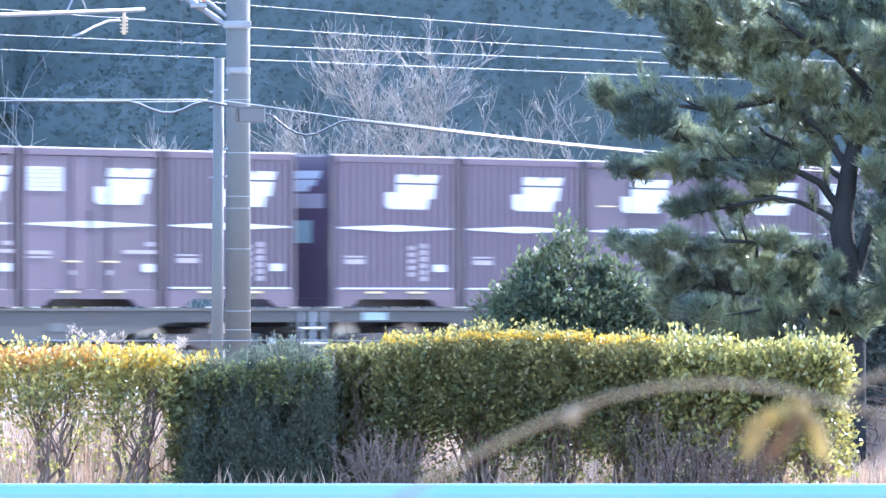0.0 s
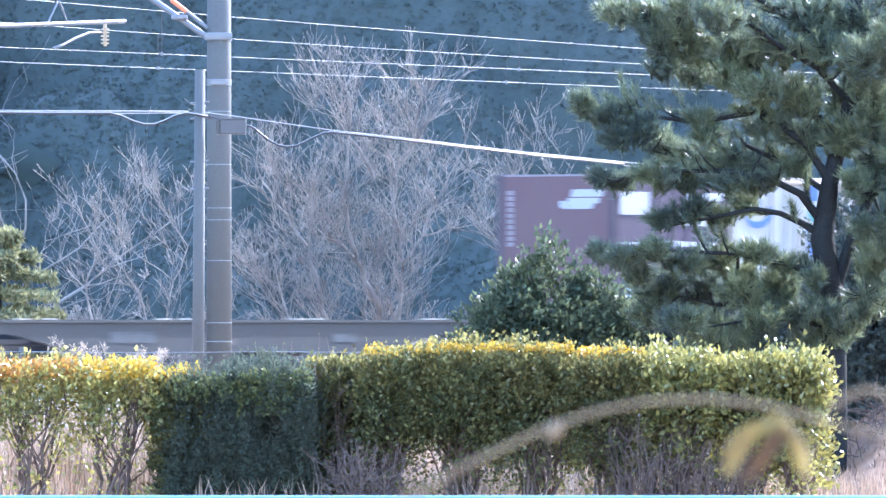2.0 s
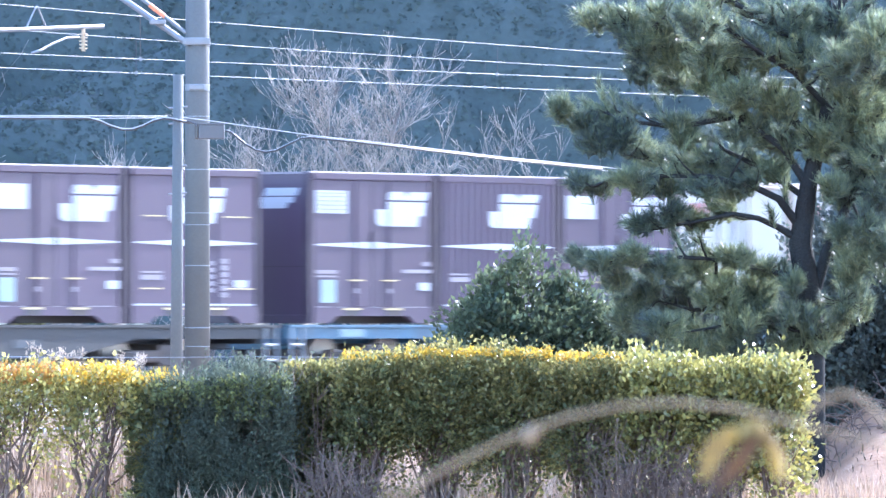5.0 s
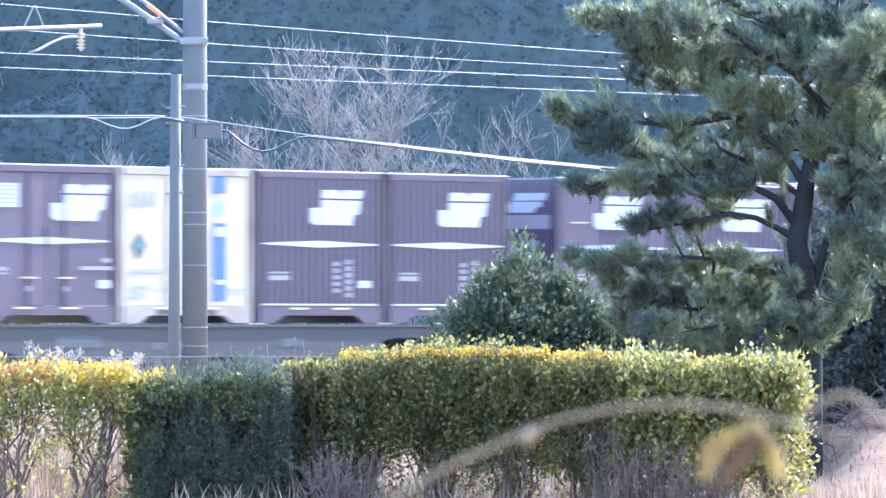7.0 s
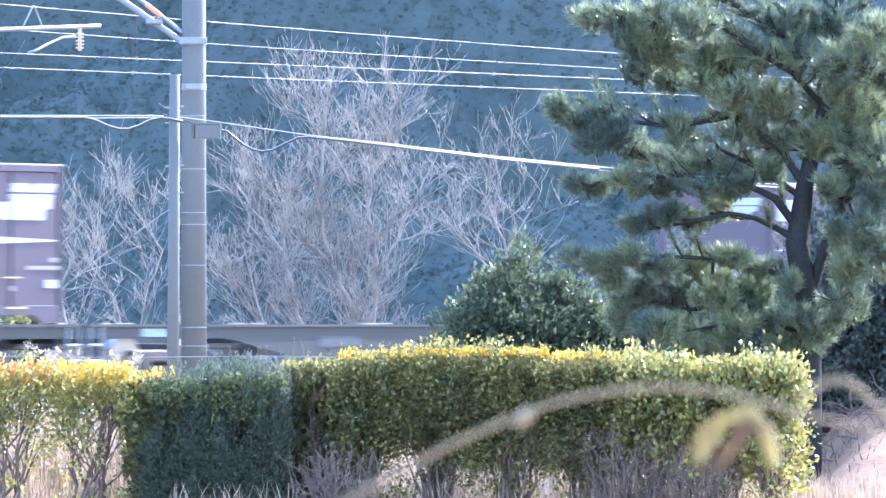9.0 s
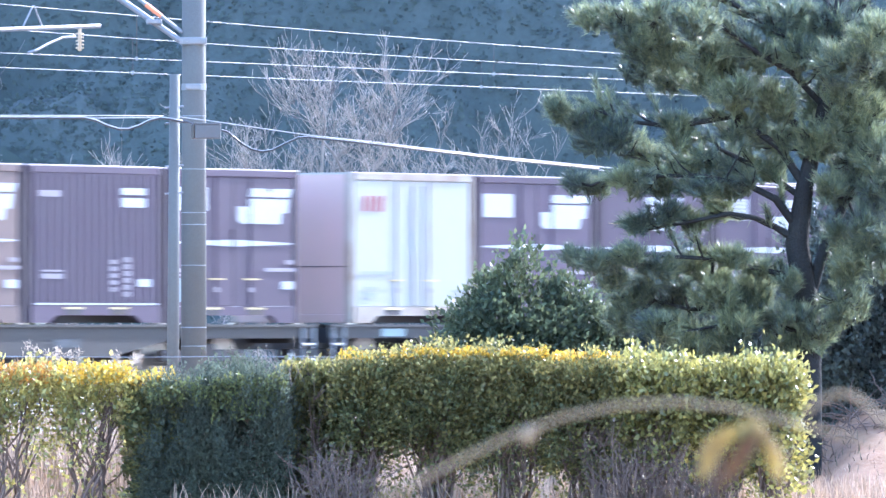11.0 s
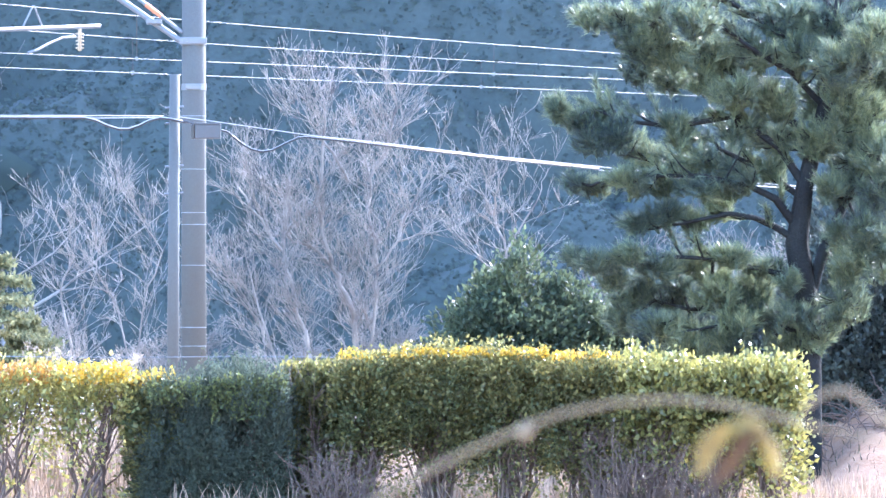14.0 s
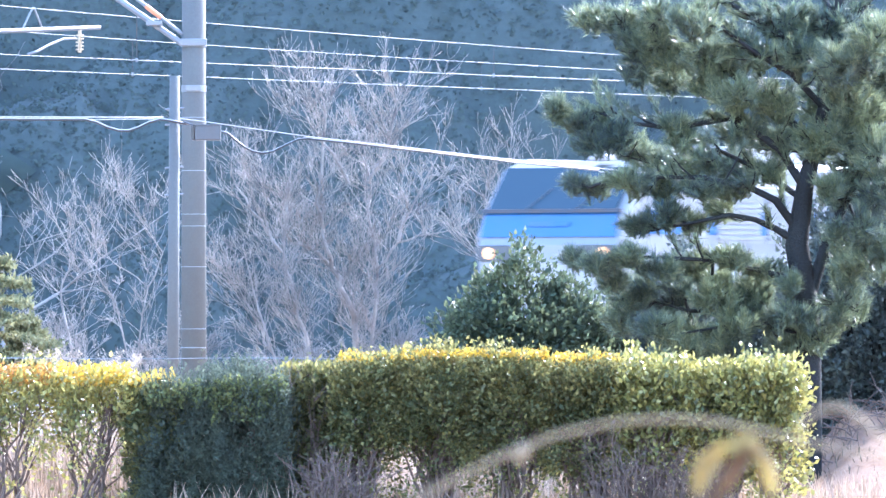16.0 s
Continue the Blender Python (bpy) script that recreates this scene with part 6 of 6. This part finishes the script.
def conifer(x, y, h, rx, seed, n=9000):
    rng = np.random.default_rng(seed)
    z = hill_height(x, y)
    thing = empty("young_conifer", pose(x, y, z))
    tube_part("trunk", [[(Vector((0, 0, -0.1)), 0.05), (Vector((0.03, 0, h * 0.5)), 0.035), (Vector((0, 0, h)), 0.008)]], BARK, thing, sides=7)
    leaves("crown", conifer_points(rng, n, rx, h), 0.05, FARPINE, thing, seed=seed, up=0.2, long=2.2)
    tagged(thing, "young yellowish-green conifer behind the tracks", "tree", "young conifers")


conifer(-8.2, 153, 3.3, 2.0, 131, 17000)
conifer(-7.3, 154, 1.7, 0.95, 132, 6000)


def wooded_hill():
    rng = np.random.default_rng(9)
    big = []
    # crowns stand close on the slope; their tops make one rolling canopy
    cx, cy, cr = rng.uniform(-16, 16, 420), 176 + 45 * rng.random(420), rng.uniform(1.4, 2.6, 420)

    def canopy(x, y):
        d = ((x - cx) ** 2 + ((y - cy) * 1.1) ** 2) / cr ** 2
        lift = np.sqrt(np.clip(1 - d, 0, 1)) * cr * 1.1
        return hill_height(x, y) + float(lift.max()) + 0.35 * noise.noise((x * 1.4, y * 1.4, 2)) + 0.18 * noise.noise((x * 3.7, y * 3.7, 5))

    xs, ys = np.arange(-15, 15.1, 0.28), np.arange(170, 214, 0.28)
    grid = np.array([[(x, y, canopy(x, y)) for x in xs] for y in ys])
    w, h = len(xs), len(ys)
    faces = [(r * w + c, r * w + c + 1, (r + 1) * w + c + 1, (r + 1) * w + c) for r in range(h - 1) for c in range(w - 1)]
    ob = new("woods_canopy", mesh_of("woods_canopy", grid.reshape(-1, 3), faces, CANOPY, smooth=True))
    tagged(ob, "shaded blue-green canopy of evergreen woods on a hillside", "woods", kind="stuff")
    n = 330000
    r, c = rng.integers(0, h - 1, n), rng.integers(0, w - 1, n)
    u, v = rng.random((n, 1)), rng.random((n, 1))
    P = grid[r, c] * (1 - u) * (1 - v) + grid[r + 1, c] * u * (1 - v) + grid[r, c + 1] * (1 - u) * v + grid[r + 1, c + 1] * u * v
    P = P + rng.normal(size=(n, 3)) * np.array([0.05, 0.06, 0.05])
    ob = leaves("wooded_hill", P, 0.075, FAR, seed=90, up=0.15, long=1.5, face=(0.1, -0.8, 0.6), fold=0.1)
    tagged(ob, "shaded blue-green evergreen leaves on a wooded hillside", "woods", kind="stuff")
    for k in range(700):
        y = 175 + 300 * rng.random()
        side = rng.choice((-1, 1))
        x = side * (12 + (y - 172) * 0.10 + 130 * rng.random() ** 1.5)
        z = hill_height(x, y)
        r = rng.uniform(2.0, 3.6)
        v = rng.normal(size=(90, 3))
        v /= np.linalg.norm(v, axis=1)[:, None]
        big.append(v * r * rng.uniform(0.75, 1.05, (90, 1)) + np.array([x, y, z + r * 0.8]))
    ob = leaves("wooded_hill", np.concatenate(big), 0.9, FAR, seed=91, up=0.5, long=1.4)
    tagged(ob, "shaded evergreen woods farther along the hillside", "woods", kind="stuff")


wooded_hill()


# ---------------------------------------------------------------- dry grass
def grass():
    rng = np.random.default_rng(12)
    n = 42000
    y = 70.5 + 62 * rng.random(n) ** 1.5
    x = rng.uniform(-1.12, 1.12, n) * (y * 0.0505 + 1.2)
    blades("dry_grass", np.stack([x, y, np.full(n, -0.01)], 1), 0.34, 0.006, STRAW, 13, "beige dry winter grass behind the hedge")
    n = 9000
    y = rng.uniform(72, 84, n)
    x = rng.uniform(-6.0, -2.1, n)
    blades("dry_reeds", np.stack([x, y, np.full(n, -0.01)], 1), 0.75, 0.007, STRAW, 14, "tall pale dry reeds behind the thin hedge")
    n = 600
    y = rng.uniform(69.2, 69.8, n)
    x = rng.uniform(-5.0, 5.0, n)
    k = np.array([noise.noise((a * 0.9, 3, 0)) for a in x]) > -0.05
    blades("dry_weeds", np.stack([x, y, np.full(n, -0.01)], 1)[k], 0.32, 0.005, STRAW, 15, "thin dry weeds at the hedge foot")


grass()


def plumes(x, y, count, seed, top):
    """A clump of feathery dry grass heads that stand above the hedge."""
    rng = np.random.default_rng(seed)
    thing = empty("plume_grass", pose(x, y, 0))
    heads = []
    for k in range(count):
        a = Vector((rng.normal(0, 0.10), rng.normal(0, 0.1), 0))
        h = top * rng.uniform(0.86, 1.03)
        bend = rng.normal(0, 0.12)
        line = [(a + Vector((bend * (i / 8) ** 2, 0, h * i / 8)), 0.0045 * (1 - 0.06 * i)) for i in range(9)]
        tip = line[-1][0]
        curl = [(tip + Vector((0.05 * math.sin(i * 0.5) * (1 if bend > 0 else -1), 0, 0.05 * i - 0.012 * i * i)), 0.010) for i in range(5)]
        tube_part("stalk", [line], DRYSTEM, thing, sides=5)
        heads += [c[0] + Vector((rng.normal(0, 0.012), rng.normal(0, 0.012), rng.normal(0, 0.02))) for c in curl for _ in range(14)]
    leaves("feathery_heads", np.array([tuple(h) for h in heads]), 0.0055, PLUME, thing, seed=seed, long=5.0, up=0.4)
    tagged(thing, "clump of dry plume grass standing above the hedge", "grass", "plume grass")


for i, (x, c, top) in enumerate(((-3.35, 4, 1.30), (-3.05, 6, 1.30), (-2.75, 6, 1.28), (-2.55, 5, 1.20))):
    plumes(x, 71.0 + 0.1 * i, c, 140 + i, top)


# ---------------------------------------------------------------- the withered stalk close to the camera
def stalk():
    o = Vector((0.161, 6.000, 1.491))
    thing = empty("withered_stalk", Matrix.Translation(o))
    arch = [(-0.087, 6.000, 1.400), (-0.036, 6.000, 1.429), (0.006, 6.000, 1.452), (0.045, 6.000, 1.470), (0.083, 6.000, 1.484), (0.122, 6.000, 1.492), (0.161, 6.000, 1.494), (0.199, 6.000, 1.490), (0.238, 6.000, 1.480), (0.277, 6.000, 1.470), (0.323, 6.000, 1.462)]
    tube_part("stem", [[(Vector(p) - o, 0.0018 - 0.00003 * i) for i, p in enumerate(arch)]], DRYSTEM, thing, "pale dry arching stem", sides=10)
    tube_part("side_stem", [[(Vector(p) - o, 0.0019) for p in ((0.248, 6.000, 1.486), (0.257, 6.000, 1.495), (0.269, 6.000, 1.500), (0.281, 6.000, 1.499), (0.292, 6.000, 1.490), (0.306, 6.000, 1.477), (0.331, 6.000, 1.462))]], DRYSTEM, thing, sides=10)
    tube_part("knot", [[(Vector(p) - o, r) for p, r in (((0.055, 6.000, 1.466), 0.003), ((0.058, 6.000, 1.472), 0.0052), ((0.062, 6.000, 1.477), 0.004))]], DRYSTEM, thing, sides=8)

    def blade(name, pts, widths, mat=DRYLEAF, label="curled withered yellow leaf"):
        bm = bmesh.new()
        rows = []
        for (p, w) in zip(pts, widths):
            p = Vector(p) - o
            rows.append([bm.verts.new(p + Vector((dx * w, dy * w, -0.1 * w * abs(dx)))) for dx, dy in ((-1, 0.25), (-0.4, -0.15), (0.0, 0.1), (0.45, -0.15), (1, 0.3))])
        for a, b in zip(rows, rows[1:]):
            for k in range(4):
                bm.faces.new((a[k], a[k + 1], b[k + 1], b[k]))
        bmesh.ops.solidify(bm, geom=list(bm.faces), thickness=0.0006)
        part(name, bm, mat, thing, label, smooth=True)

    blade("leaf", ((0.213, 6.000, 1.482), (0.200, 6.000, 1.477), (0.188, 6.000, 1.468), (0.182, 6.000, 1.456), (0.177, 6.000, 1.442)), (0.003, 0.008, 0.009, 0.007, 0.003))
    blade("leaf", ((0.214, 6.000, 1.481), (0.221, 6.000, 1.470), (0.226, 6.000, 1.460), (0.228, 6.000, 1.450), (0.230, 6.000, 1.440)), (0.003, 0.005, 0.006, 0.005, 0.002))
    blade("leaf", ((0.213, 6.002, 1.482), (0.211, 6.003, 1.470), (0.205, 6.003, 1.458), (0.196, 6.003, 1.446), (0.186, 6.003, 1.434)), (0.003, 0.006, 0.006, 0.005, 0.003), DEADLEAF, "curled brown dead leaf")
    blade("leaf", ((0.212, 5.998, 1.483), (0.208, 5.997, 1.477), (0.205, 5.997, 1.470)), (0.004, 0.010, 0.004))
    tagged(thing, "withered arching plant stalk with curled yellow leaves, close by", "plant")
    return thing, o


STALK, STALK_AT = stalk()


# ---------------------------------------------------------------- what moves
def motions():
    for ob, s, z, *off in MOVERS:
        walk(ob, [(t, train_pose(s + run(t), off[0] if off else FAR_TRACK, z)) for t in TIMES])
    walk(LOCO, [(t, loco_pose(t)) for t in (0.0, 8.0, 16.0)])
    # seconds, metres to the right, metres up, degrees of lean in the wind
    sway = [(0.0, 0.0, 0.004, 0), (1.5, 0.0, 0.002, 0), (3.5, 0.002, 0.0, 0.3), (5.0, -0.001, 0.002, 0), (7.0, 0.0, 0.001, 0), (8.0, -0.002, -0.010, -0.6), (9.0, -0.003, 0.012, 0.5),
            (10.2, 0.0, 0.002, 0), (11.4, 0.0, 0.002, 0), (12.0, -0.004, -0.018, -1), (12.5, -0.002, -0.006, -0.5), (13.0, 0.0, 0.002, 0), (14.0, -0.002, 0.004, 0), (15.0, 0.0, 0.0, 0), (16.0, -0.005, -0.008, -1)]
    walk(STALK, [(t, Matrix.Translation(STALK_AT + Vector((x, 0, z))) @ pose(0, 0, 0, 0, a, 0)) for t, x, z, a in sway])


motions()
